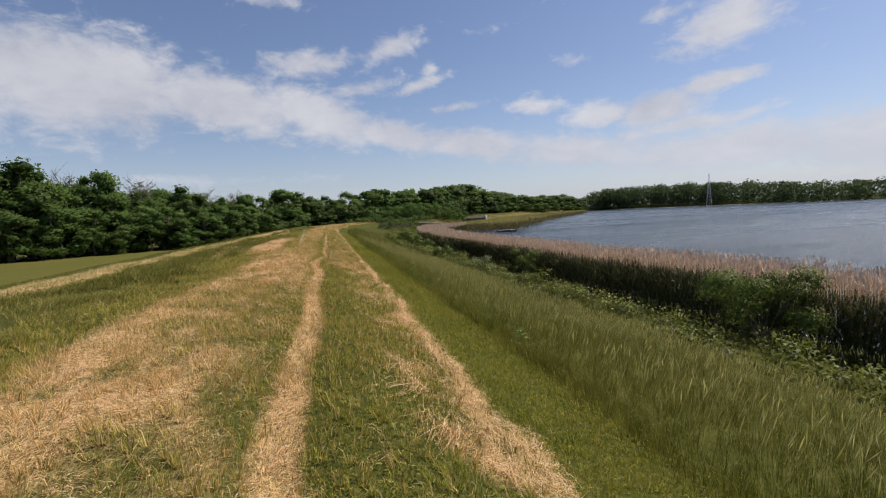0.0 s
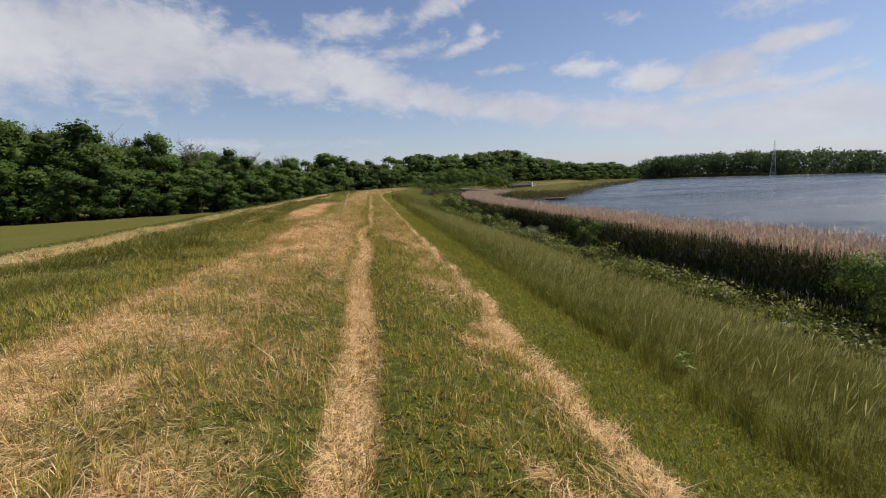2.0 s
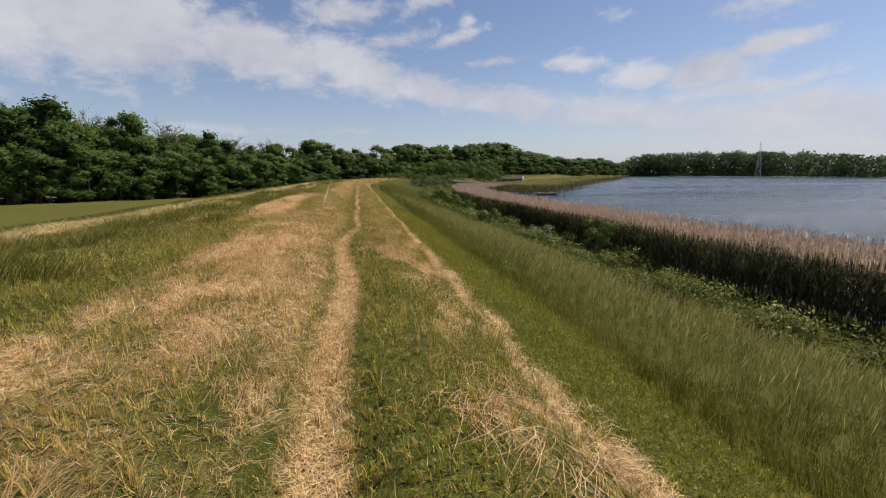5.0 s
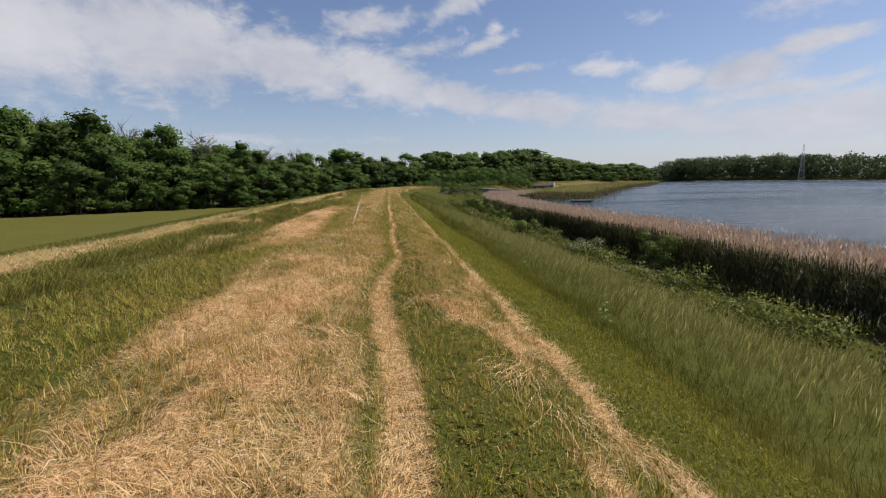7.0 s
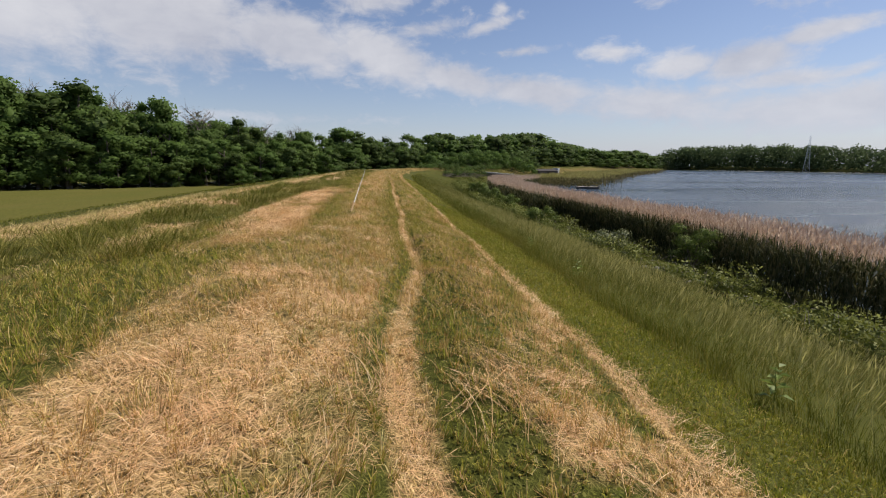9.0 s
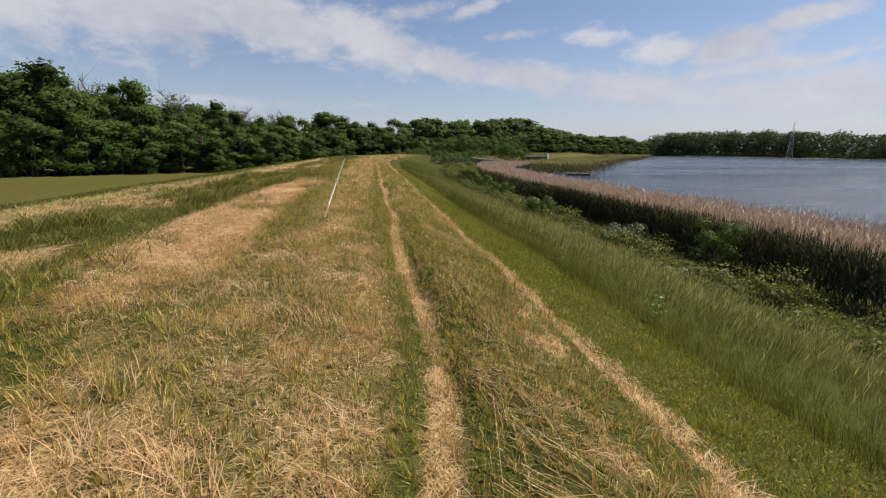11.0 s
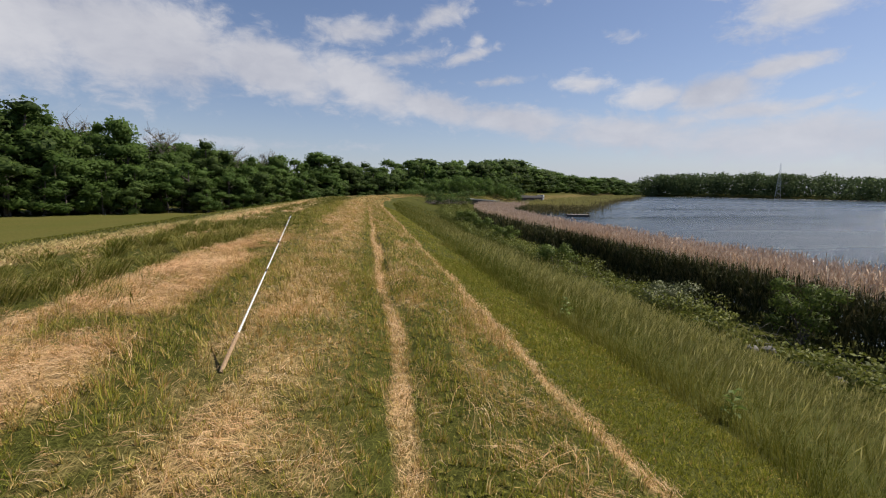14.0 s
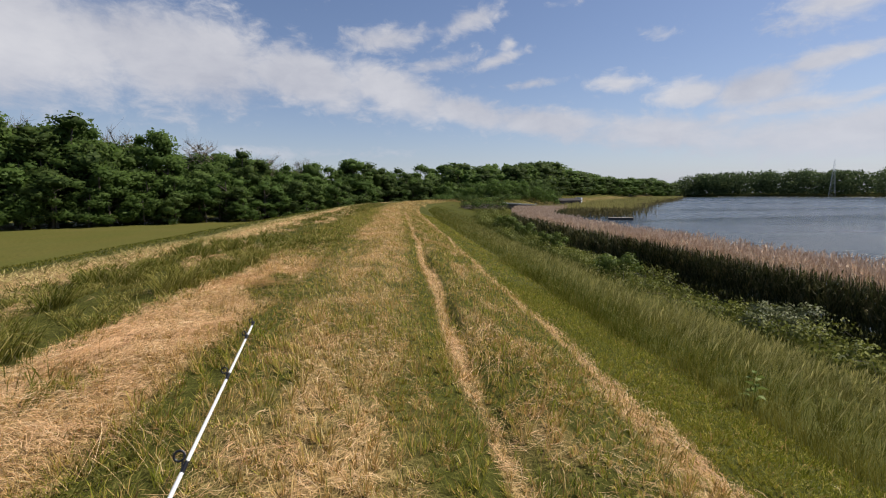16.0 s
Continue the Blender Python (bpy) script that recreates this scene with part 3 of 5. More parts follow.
def build_turf():
    made = {}
    y = 2.6 + 37 * R.random(125000)
    x = 1.5 + 1.9 * R.random(125000)
    x, y = x[x < right_edge(x, y)], y[x < right_edge(x, y)]
    n = len(x)
    v, f = blades(x, y, (0.04 + 0.06 * R.random(n)) * (0.5 + vnoise(x, y, 0.3, 1)), 0.0036 + 0.0034 * R.random(n), 0.4 + 0.55 * R.random(n), R.random(n) * 6.28)
    made["verge_turf"] = [(v, f, VERGE, "close-cut bright green turf beside the windrow")]
    for size, count in (("long", 150000), ("short", 480000)):
        x, y, big = near_far(count, -4.4, 3.35, share=0.80)
        hay = hayness(x, y)
        inside = (x < right_edge(x, y) + 0.1) & (x > left_edge(y) - 1.7)
        dry = R.random(len(x)) < np.clip(hay * 1.1 + np.where(x < rut_left(y), np.where(y > 26.5, 0.22, 0.25), 0.24 + 0.2 * np.exp(-((y - 21) / 4) ** 2)) * (x < rut_right(y)) + 0.10, 0, 0.94)
        bare = R.random(len(x)) < 2.4 * np.clip(hay - 0.7, 0, 0.25)
        for name, keep, mat, label in (("mown_grass", inside & ~dry & ~bare, TURF, "short mown green grass on the embankment crest"),
                                       ("dry_stubble", inside & dry & ~bare, STUBBLE, "yellow-brown dry grass stubble on the embankment crest")):
            a, b, c = x[keep], y[keep], big[keep]
            n = len(a)
            a, b, out, own = clump(a, b, 0.15, 0.52)
            tuft = (0.45 + 0.7 * vnoise(a, b, 0.35, 1)) * (0.55 + 0.9 * own)
            lean = np.clip(0.2 + 0.7 * R.random(n), 0, 0.97)
            turn = np.where(R.random(n) < 0.6, out, 6.28 * vnoise(a, b, 0.6, 4) * 1.5) + R.normal(0, 0.6, n)
            low = np.where(a > rut_right(b), 0.62, 1)
            if size == "long":
                h = (0.07 + 0.10 * R.random(n)) * tuft * low
                v, f = blades(a, b, h, (0.0028 + 0.0026 * R.random(n)) * np.where(a > rut_left(b) + 0.3, 1.5, 1) * c, lean, turn, tri=False)
            else:
                h = (0.05 + 0.065 * R.random(n)) * tuft * low
                v, f = blades(a, b, h, (0.0036 + 0.0034 * R.random(n)) * c, lean, turn)
            made.setdefault(name, []).append((v, f, mat, label))
    for name, sets in made.items():
        v, f, start = [], [], 0
        for vv, ff, mat, label in sets:
            v.append(vv)
            f += [k + start for k in ff]
            start += len(vv)
        stuff(name, mesh_from(name, np.concatenate(v), f, mat), label, "grass")


def build_straw():
    """Cut hay in locks: a handful of straws that lie together and curl the same way."""
    x, y, big = near_far(165000, -7.2, 1.75, share=0.82)
    hay = hayness(x, y)
    keep = R.random(len(x)) < np.clip(hay, 0.03, 1) ** 1.25
    x, y, big, hay = x[keep], y[keep], big[keep], hay[keep]
    n, per = len(x), 6
    az0 = math.pi / 2 + 5.5 * (vnoise(x, y * 0.7, 0.5, 2) - 0.5) + R.normal(0, 0.6, n)
    az0 = np.where(x < left_edge(y) - 0.2, 0.5 + 2.2 * (vnoise(x, y, 0.5, 2) - 0.5) + R.normal(0, 0.45, n), az0)
    az0 = np.where((np.abs(x - rut_right(y)) < 0.2) & (y > 22), math.pi / 2 + R.normal(0, 0.3, n), az0)
    curl0 = R.normal(0, 0.16, n)
    own = R.random(n)
    x, y, big, hay, az0, curl0, own = (np.repeat(q, per) for q in (x, y, big, hay, az0, curl0, own))
    n = len(x)
    x, y = x + R.normal(0, 0.03, n), y + R.normal(0, 0.05, n) * np.sqrt(big)
    az = az0 + R.normal(0, 0.22, n)
    ln = (0.05 + 0.15 * R.random(n) ** 1.5) * np.sqrt(big) * np.where((x > 0.25) & (x < 1.8), np.where(y > 23, 1.15, 1.6), 1)
    w = (0.0017 + 0.0013 * R.random(n)) * big
    deep = np.where(x < left_edge(y), 0.16, 0.06) + np.where(y > 22, 0.05, 0.14) * np.exp(-((x - rut_right(y)) / 0.15) ** 2)
    z = height(x, y) + 0.012 + deep * (0.65 * own + 0.35 * R.random(n)) * hay * (0.3 + 1.4 * vnoise(x, y, 0.35, 0))
    d = np.stack([np.cos(az) * ln / 2, np.sin(az) * ln / 2, R.normal(0, 0.10, n) * ln], -1)
    side = np.stack([-np.sin(az), np.cos(az), R.normal(0, 0.4, n)], -1)
    s = side * (w / 2)[:, None]
    c = np.stack([x, y, z], -1)
    bow = side * ((curl0 + R.normal(0, 0.05, n)) * ln)[:, None] + np.array([0, 0, 1]) * (0.08 * R.random(n) * ln)[:, None]
    v = np.stack([c - d, c + bow + s, c + d, c + bow - s], 1).reshape(-1, 3)
    k = 4 * np.arange(n)
    stuff("cut_hay", mesh_from("cut_hay", v, [np.stack([k, k + 1, k + 2, k + 3], -1)], STRAW), "dry tan cut hay lying in loose rows", "hay")


def build_strands():
    """Long loose strands of hay, raked in bundles across the crest and lying in the swath on the shoulder."""
    rng = np.random.default_rng(61)
    starts = [(-0.15 + 0.5 * rng.random(), 18.5 + 7.0 * rng.random(), -0.75 + rng.normal(0, 0.25), 0.9) for _ in range(34)]
    starts += [(0.1 + 1.0 * rng.random(), 26 + 12 * rng.random(), -0.5 + rng.normal(0, 0.5), 0.6) for _ in range(34)]
    starts += [(0.5 + 0.9 * rng.random(), 4 + 15 * rng.random(), -1.3 + rng.normal(0, 0.5), 0.6) for _ in range(44)]
    starts += [(-3.8 + 1.3 * rng.random(), 22 + 16 * rng.random(), 0.15 + rng.normal(0, 0.45), 0.7) for _ in range(110)]
    starts += [(-2.4 + 1.9 * rng.random(), 4 + 19 * rng.random(), 1.2 + rng.normal(0, 0.6), 0.45) for _ in range(90)]
    starts += [(-2.2 + 1.7 * rng.random(), 12 + 13 * rng.random(), 1.4 + rng.normal(0, 1.0), 0.3) for _ in range(80)]
    per, seg = 22, 5
    v, f = [], []
    for x0, y0, head, long in starts:
        n = per
        ln = long * (0.5 + 0.7 * rng.random(n))
        bow = rng.normal(0, 0.35) + rng.normal(0, 0.45, n)
        x, y = x0 + rng.normal(0, 0.1, n), y0 + rng.normal(0, 0.1, n)
        a = head + rng.normal(0, 0.34, n)
        lift = 0.025 + 0.05 * rng.random(n)
        rows = []
        for k in range(seg + 1):
            t = k / seg
            w = (0.0013 + 0.0008 * rng.random(n)) * (1 - 0.7 * t)
            z = height(x, y) + lift * (0.6 + 0.8 * math.sin(t * math.pi))
            rows.append(np.stack([np.stack([x - np.sin(a) * w, y + np.cos(a) * w, z], -1), np.stack([x + np.sin(a) * w, y - np.cos(a) * w, z + 0.001], -1)], 1))
            x, y, a = x + np.cos(a) * ln / seg, y + np.sin(a) * ln / seg, a + bow / seg
        base = sum(len(q) for q in v)
        v.append(np.stack(rows, 1).reshape(-1, 3))
        i = base + (np.arange(n) * (seg + 1) * 2)[:, None] + 2 * np.arange(seg)[None, :]
        f.append(np.stack([i, i + 1, i + 3, i + 2], -1).reshape(-1, 4))
    stuff("hay_strands", mesh_from("hay_strands", np.concatenate(v), [np.concatenate(f)], STRAW), "long pale strands of raked hay", "hay")


def build_tall():
    x, y, big = near_far(120000, 2.7, 14.4, 1.5, 42, 135, 0.77)
    x = 2.7 + 11.7 * ((x - 2.7) / 11.7) ** 1.3
    edge = right_edge(x, y)
    keep = (x > edge) & (R.random(len(x)) < np.clip(1.25 - (x - 2.7) * 0.055, 0.3, 1))
    x, y, big, edge = x[keep], y[keep], 1 + (big[keep] - 1) * 0.8, edge[keep]
    n = len(x)
    x, y, out, own = clump(x, y, 0.42, 0.5)
    home, x = x, x + dam_x(y)
    h = np.interp(y, [40, 130], [1, 0.6]) * (0.18 + 0.30 * R.random(n)) * (0.6 + 0.75 * own) * (0.5 + 0.8 * vnoise(x, y, 1.1, 0)) * np.clip(1.05 - (home - edge) * 0.1, 0.9, 1.05)
    lean = np.clip(0.42 + 0.45 * R.random(n) + 0.35 * (vnoise(x, y, 2.0, 4) - 0.5), 0.05, 0.95)
    brown = R.random(n) < np.clip((home - 4.2) / 4.4, 0.05, 0.9)
    w = (0.0034 + 0.0024 * R.random(n)) * big * (1 + np.clip(home - 4, 0, 8) * 0.08)
    turn = np.where(R.random(n) < 0.55, out, 0.5 + R.normal(0, 0.8, n))
    v, f = blades(*(q[brown] for q in (x, y, h, w, lean, turn)), tri=False)
    stuff("bank_grass", mesh_from("bank_grass", v, f, BANK), "tall brownish grass gone to seed on the bank", "grass")
    v, f = blades(*(q[~brown] for q in (x, y, h, w, lean, turn)), tri=False)
    ey = 2.0 + 43 * R.random(17000)
    ex = right_edge(np.full(17000, 3.0), ey) + R.normal(0.15, 0.22, 17000) + 0.3 * (vnoise(ey, ey, 0.5, 2) - 0.5)
    eh = (0.14 + 0.24 * R.random(17000)) * (0.45 + 1.0 * vnoise(ex, ey, 0.6, 3))
    ev, ef = blades(ex, ey, eh, 0.0035 + 0.0025 * R.random(17000), 0.2 + 0.5 * R.random(17000), 2.6 + R.normal(0, 1.2, 17000), tri=False)
    f = f + [k + len(v) for k in ef]
    v = np.concatenate([v, ev])
    # thick growth where the walk begins
    gx, gy = 3.0 + 6.5 * R.random(26000) ** 1.2, 1.0 + 13 * R.random(26000)
    gx, gy, out, own = clump(gx, gy, 0.42, 0.35)
    gh = (0.16 + 0.26 * R.random(26000)) * (0.6 + 0.7 * own)
    ev, ef = blades(gx, gy, gh, 0.0035 + 0.003 * R.random(26000), 0.35 + 0.5 * R.random(26000), np.where(R.random(26000) < 0.5, out, 0.5), tri=False)
    f = f + [k + len(v) for k in ef]
    v = np.concatenate([v, ev])
    stuff("tall_grass", mesh_from("tall_grass", v, f, TALL), "tall unmown green grass bent by the wind on the bank", "grass")
    x, y, big = near_far(125000, -7.8, -2.0, 4.0, 42, 110, 0.84)
    gap = hayness(x, y)
    keep = (x < left_edge(y) + 0.1) & (R.random(len(x)) > 1.05 * gap)
    x, y, big = x[keep], y[keep], 1 + (big[keep] - 1) * 0.8
    n = len(x)
    x, y, out, own = clump(x, y, 0.8, 0.3)
    mound = np.clip((own - 0.25) * 1.5, 0.15, 1.1)
    h = (0.09 + 0.15 * R.random(n)) * (0.4 + 1.0 * mound) * np.where(x < -3.7, np.where(x < -6.3, 0.75, 1.3), 0.8) * np.where(x > left_edge(y) - 0.7, 0.5, 1)
    w = (0.005 + 0.0045 * R.random(n)) * big
    lean = np.clip(0.6 + 0.4 * R.random(n), 0, 0.97)
    turn = np.where(R.random(n) < 0.6, out, 0.1) + R.normal(0, 0.9, n)
    h = np.where((own > 0.8) & (x < left_edge(y) - 0.5), h * 1.35, h)
    olive = R.random(n) < np.where(own > 0.62, 0.4, 0.85)
    for name, pick, mat, label in (("shoulder_grass", ~olive, TALL, "rough dark green tufts of grass on the shoulder"),
                                   ("matted_grass", olive, MATTED, "matted olive grass on the shoulder")):
        v, f = blades(*(q[pick] for q in (x, y, h, w, lean, turn)), bend=0.4, tri=False, rise=0.5)
        stuff(name, mesh_from(name, v, f, mat), label, "grass")
    # verge beyond the hay row, and clover among the mown grass
    x, y, big = near_far(16000, -11.5, -8.8, 6, 45, 120, 0.6)
    n = len(x)
    v, f = blades(x, y, 0.04 + 0.06 * R.random(n), 0.012 * big, 0.3 + 0.5 * R.random(n), R.random(n) * 6.28)
    stuff("verge_grass", mesh_from("verge_grass", v, f, TALL), "short green grass at the edge of the shoulder", "grass")
    x, y = scatter(30000, -0.2, 3.0, 2.6, 34)
    keep = (vnoise(x, y, 0.7, 5) > 0.42) & (hayness(x, y) < 0.35)
    x, y = x[keep], y[keep]
    n = len(x)
    z = height(x, y) + 0.015 + 0.035 * R.random(n)
    a = R.random(n) * 6.28
    s = 0.007 + 0.009 * R.random(n)
    c = np.stack([x, y, z], -1)
    p = np.stack([np.cos(a) * s, np.sin(a) * s, R.normal(0, 0.3, n) * s], -1)
    q = np.stack([-np.sin(a) * s, np.cos(a) * s, R.normal(0, 0.3, n) * s], -1)
    v = np.stack([c - p, c - q * 0.8, c + p, c + q * 0.8], 1).reshape(-1, 3)
    k = 4 * np.arange(n)
    stuff("clover", mesh_from("clover", v, [np.stack([k, k + 1, k + 2, k + 3], -1)], TALL), "small green clover leaves in the mown grass", "clover")


def build_hay_row():
    x, y, big = near_far(60000, -9.8, -6.6, 8, 50, 130, 0.65)
    hay = hayness(x, y)
    keep = R.random(len(x)) < hay
    x, y, big = x[keep], y[keep], big[keep]
    n = len(x)
    v, f = blades(x, y, 0.05 + 0.14 * R.random(n), 0.014 * big, 0.75 + 0.24 * R.random(n), R.random(n) * 6.28)
    stuff("hay_row", mesh_from("hay_row", v, f, PALE_HAY), "long row of dry hay on the shoulder", "hay")


def build_crest_hay():
    n = 7000
    y = 75 + 100 * R.random(n)
    x = dam_x(y) - 3.2 + 4.8 * R.random(n)
    v, f = blades(x, y, 0.10 + 0.12 * R.random(n), 0.06 + 0.05 * R.random(n), 0.6 + 0.35 * R.random(n), R.random(n) * 6.28)
    stuff("crest_stubble", mesh_from("crest_stubble", v, f, STUBBLE), "pale dry stubble on the far crest of the embankment", "grass")


def build_seed_heads():
    x, y, big = near_far(18000, 3.6, 12.0, 2.5, 42, 62, 0.88)
    keep = R.random(len(x)) < 0.25 + 0.75 * vnoise(x, y, 2.4, 1)
    x, y, big = x[keep], y[keep], big[keep]
    big = 1 + (big - 1) * 0.5
    n = len(x)
    h = 0.36 + 0.25 * R.random(n)
    v, f = blades(x, y, h, 0.004 * big, 0.25 + 0.3 * R.random(n), 0.5 + R.normal(0, 0.7, n))
    tip = v.reshape(-1, 3, 3)[:, 2]
    a = R.random(n) * 6.28
    w = (0.006 * big)[:, None] * np.stack([np.cos(a), np.sin(a), np.zeros(n)], -1)
    up = np.stack([R.normal(0.03, 0.02, n), R.normal(0, 0.02, n), 0.07 + 0.05 * R.random(n)], -1)
    head = np.stack([tip - up, tip + w, tip + up, tip - w], 1).reshape(-1, 3)
    k = len(v) + 4 * np.arange(n)
    stuff("seeding_grass", mesh_from("seeding_grass", np.concatenate([v, head]), f + [np.stack([k, k + 1, k + 2, k + 3], -1)], SEED), "brownish grass seed heads above the tall grass", "grass")


def build_rough():
    n = 9000
    y = 168 + 170 * R.random(n) ** 1.3
    x = dam_x(y) - 16 + 26 * R.random(n)
    v, f = blades(x, y, 0.35 + 0.4 * R.random(n), 0.10 + 0.10 * R.random(n), 0.3 + 0.5 * R.random(n), R.random(n) * 6.28)
    stuff("rough_grass", mesh_from("rough_grass", v, f, BANK), "rough olive grass on the far bank", "grass")


build_ground()
build_rough()
build_hay_row()
build_crest_hay()
build_seed_heads()
build_turf()
build_straw()
build_strands()
build_tall()


# ---- reeds ----
def reed_bed(x, y, size):
    """Reeds by the waterline: stalk leaves and pale plumes, as two lists of quads."""
    wet = height(x, y) < LAKE + 0.45
    x, y = x[wet], y[wet]
    n = len(x)
    base = np.maximum(height(x, y), LAKE - 0.2)
    H = (LAKE + 3.75 - base) * (0.88 + 0.14 * R.random(n)) + 0.25 * (vnoise(x, y, 2.5, 1) - 0.5)
    big = size * (1 + np.clip(np.hypot(x, y) - 40, 0, 600) / 55)
    az = 0.6 + R.normal(0, 0.9, n)
    tilt = 0.03 + 0.08 * R.random(n)
    root = np.stack([x, y, base], -1)
    top = np.stack([x + np.cos(az) * tilt * H, y + np.sin(az) * tilt * H, base + H], -1)
    green, pale = [], []
    for j in range(6):
        f0 = 0.01 + 0.72 * (j + R.random(n)) / 6
        a = R.random(n) * 6.28
        p = root + (top - root) * f0[:, None]
        ln = (0.55 + 0.5 * R.random(n)) * np.where(f0 > 0.5, 0.75, 1)
        w = (0.019 + 0.014 * R.random(n)) * big
        out = np.stack([np.cos(a), np.sin(a), np.zeros(n)], -1)
        s = np.stack([-np.sin(a), np.cos(a), np.zeros(n)], -1) * w[:, None]
        mid = p + out * (ln * 0.22)[:, None] + np.array([0, 0, 1]) * (ln * 0.55)[:, None]
        tip = p + out * (ln * (0.35 + 0.35 * R.random(n)))[:, None] + np.array([0, 0, 1]) * (ln * (0.55 + 0.4 * R.random(n)))[:, None]
        green.append(np.stack([p, mid + s, tip, mid - s], 1))
    for j in range(5):
        a = 0.6 + R.normal(0, 1.1, n)
        if j == 0:
            p, ln, w, lean = root + (top - root) * 0.7, 0.30 * H, np.full(n, 0.008) * big, 0.02
        else:
            p, ln, w, lean = root + (top - root) * (0.80 + 0.18 * R.random(n))[:, None], 0.16 + 0.18 * R.random(n), (0.010 + 0.013 * R.random(n)) * big, 0.5
        out = np.stack([np.cos(a), np.sin(a), np.zeros(n)], -1)
        s = np.stack([-np.sin(a), np.cos(a), np.zeros(n)], -1) * w[:, None]
        tip = p + out * (ln * lean)[:, None] + np.array([0, 0, 1]) * (ln * 0.9)[:, None]
        mid = (p + tip) / 2
        pale.append(np.stack([p, mid + s, tip, mid - s], 1))
    return np.concatenate(green), np.concatenate(pale)


def build_reeds():
    y = -12 + 82 * R.random(11300) ** 1.15
    x = 18.6 + 3.0 * R.random(11300) ** 1.15 + 0.6 * (vnoise(y, y, 4.0, 2) - 0.5)
    beds = [reed_bed(x, y, 1.15)]
    y = 70 + 85 * R.random(4600)
    wide = np.interp(y, [70, 110, 150], [2.7, 6, 13])
    x = dam_x(y) * 1.25 + 18.9 + wide * R.random(4600)
    beds.append(reed_bed(x, y, 1.4))
    # marsh between the far bank and the open water
    k, w = R.random(3400) ** 1.6, R.random(3400)
    ax, ay = np.interp(k, [0, 0.35, 1], [34, 80, 260]), np.interp(k, [0, 0.35, 1], [165, 235, 500])
    bx, by = np.interp(k, [0, 0.35, 1], [62, 115, 300]), np.interp(k, [0, 0.35, 1], [150, 235, 500])
    marsh = reed_bed(ax + (bx - ax) * w, ay + (by - ay) * w + R.normal(0, 4, 3400), 1.8)
    for name, quads, mat, label in (("marsh_sedge", marsh[0], SEDGE, "olive sedge on the far marsh"), ("marsh_heads", marsh[1], SEED, "tan seed heads above the far marsh")):
        v = quads.reshape(-1, 3)
        stuff(name, mesh_from(name, v, [np.arange(len(v)).reshape(-1, 4)], mat), label, "sedge")
    for name, i, mat, label in (("reeds", 0, REED, "dense dark green reeds along the water's edge"), ("reed_plumes", 1, PLUME, "pale pinkish dry reed plumes above the green reeds")):
        v = np.concatenate([b[i] for b in beds]).reshape(-1, 3)
        f = np.arange(len(v)).reshape(-1, 4)
        stuff(name, mesh_from(name, v, [f], mat), label, "reeds")


build_reeds()


# ---- bushes and brambles ----
def leaf_cloud(centres, radii, n, size, rng, fill=0.3, heart=None):
    """Leaf sprays round a set of lobes: bent diamonds that face mostly outwards."""
    radii = np.array(radii)
    pick = rng.choice(len(centres), n, p=radii**2 / np.sum(radii**2))
    d = rng.normal(size=(n, 3))
    d /= np.linalg.norm(d, axis=1)[:, None]
    if heart is None:
        d[:, 2] = np.where(d[:, 2] < -0.4, -d[:, 2], d[:, 2])
    r = radii[pick] * (1 - fill + (fill + 0.12) * rng.random(n))
    c = np.array(centres)[pick] + d * r[:, None] * np.array([1, 1, 0.85])
    nrm = d + rng.normal(size=(n, 3)) * 0.6
    nrm *= np.where((nrm * d).sum(1) < 0, -1, 1)[:, None]
    nrm /= np.linalg.norm(nrm, axis=1)[:, None]
    a = np.cross(nrm, rng.normal(size=(n, 3)))
    a /= np.linalg.norm(a, axis=1)[:, None]
    b = np.cross(nrm, a)
    s = (size * (0.5 + rng.random(n)))[:, None]
    v = np.stack([c - a * s, c + b * s * 0.55 + nrm * s * 0.15, c + a * s - nrm * s * 0.1, c - b * s * 0.55], 1).reshape(-1, 3)
    k = 4 * np.arange(n)
    soft = d + nrm * 0.35
    if heart is not None:
        from_heart = (c - np.array(heart)) * np.array([1, 1, 0.6])
        soft = d * 0.45 + nrm * 0.6 + from_heart / np.linalg.norm(from_heart, axis=1)[:, None] * 0.7
    soft /= np.linalg.norm(soft, axis=1)[:, None]
    return v, np.stack([k + 3, k + 2, k + 1, k], -1), np.repeat(soft, 4, 0)


def tube(bm, pts, radii, sides=7):
    rings = []
    for i, (p, r) in enumerate(zip(pts, radii)):
        p = Vector(p)
        q = (Vector(pts[min(i + 1, len(pts) - 1)]) - Vector(pts[max(i - 1, 0)])).to_track_quat("Z", "Y")
        rings.append([bm.verts.new(p + q @ Vector((math.cos(t) * r, math.sin(t) * r, 0))) for t in (2 * math.pi * k / sides for k in range(sides))])
    for A, B in zip(rings, rings[1:]):
        for k in range(sides):
            bm.faces.new((A[k], A[(k + 1) % sides], B[(k + 1) % sides], B[k]))
    for ring, flip in ((rings[0], True), (rings[-1], False)):
        bm.faces.new(ring[::-1] if flip else ring)


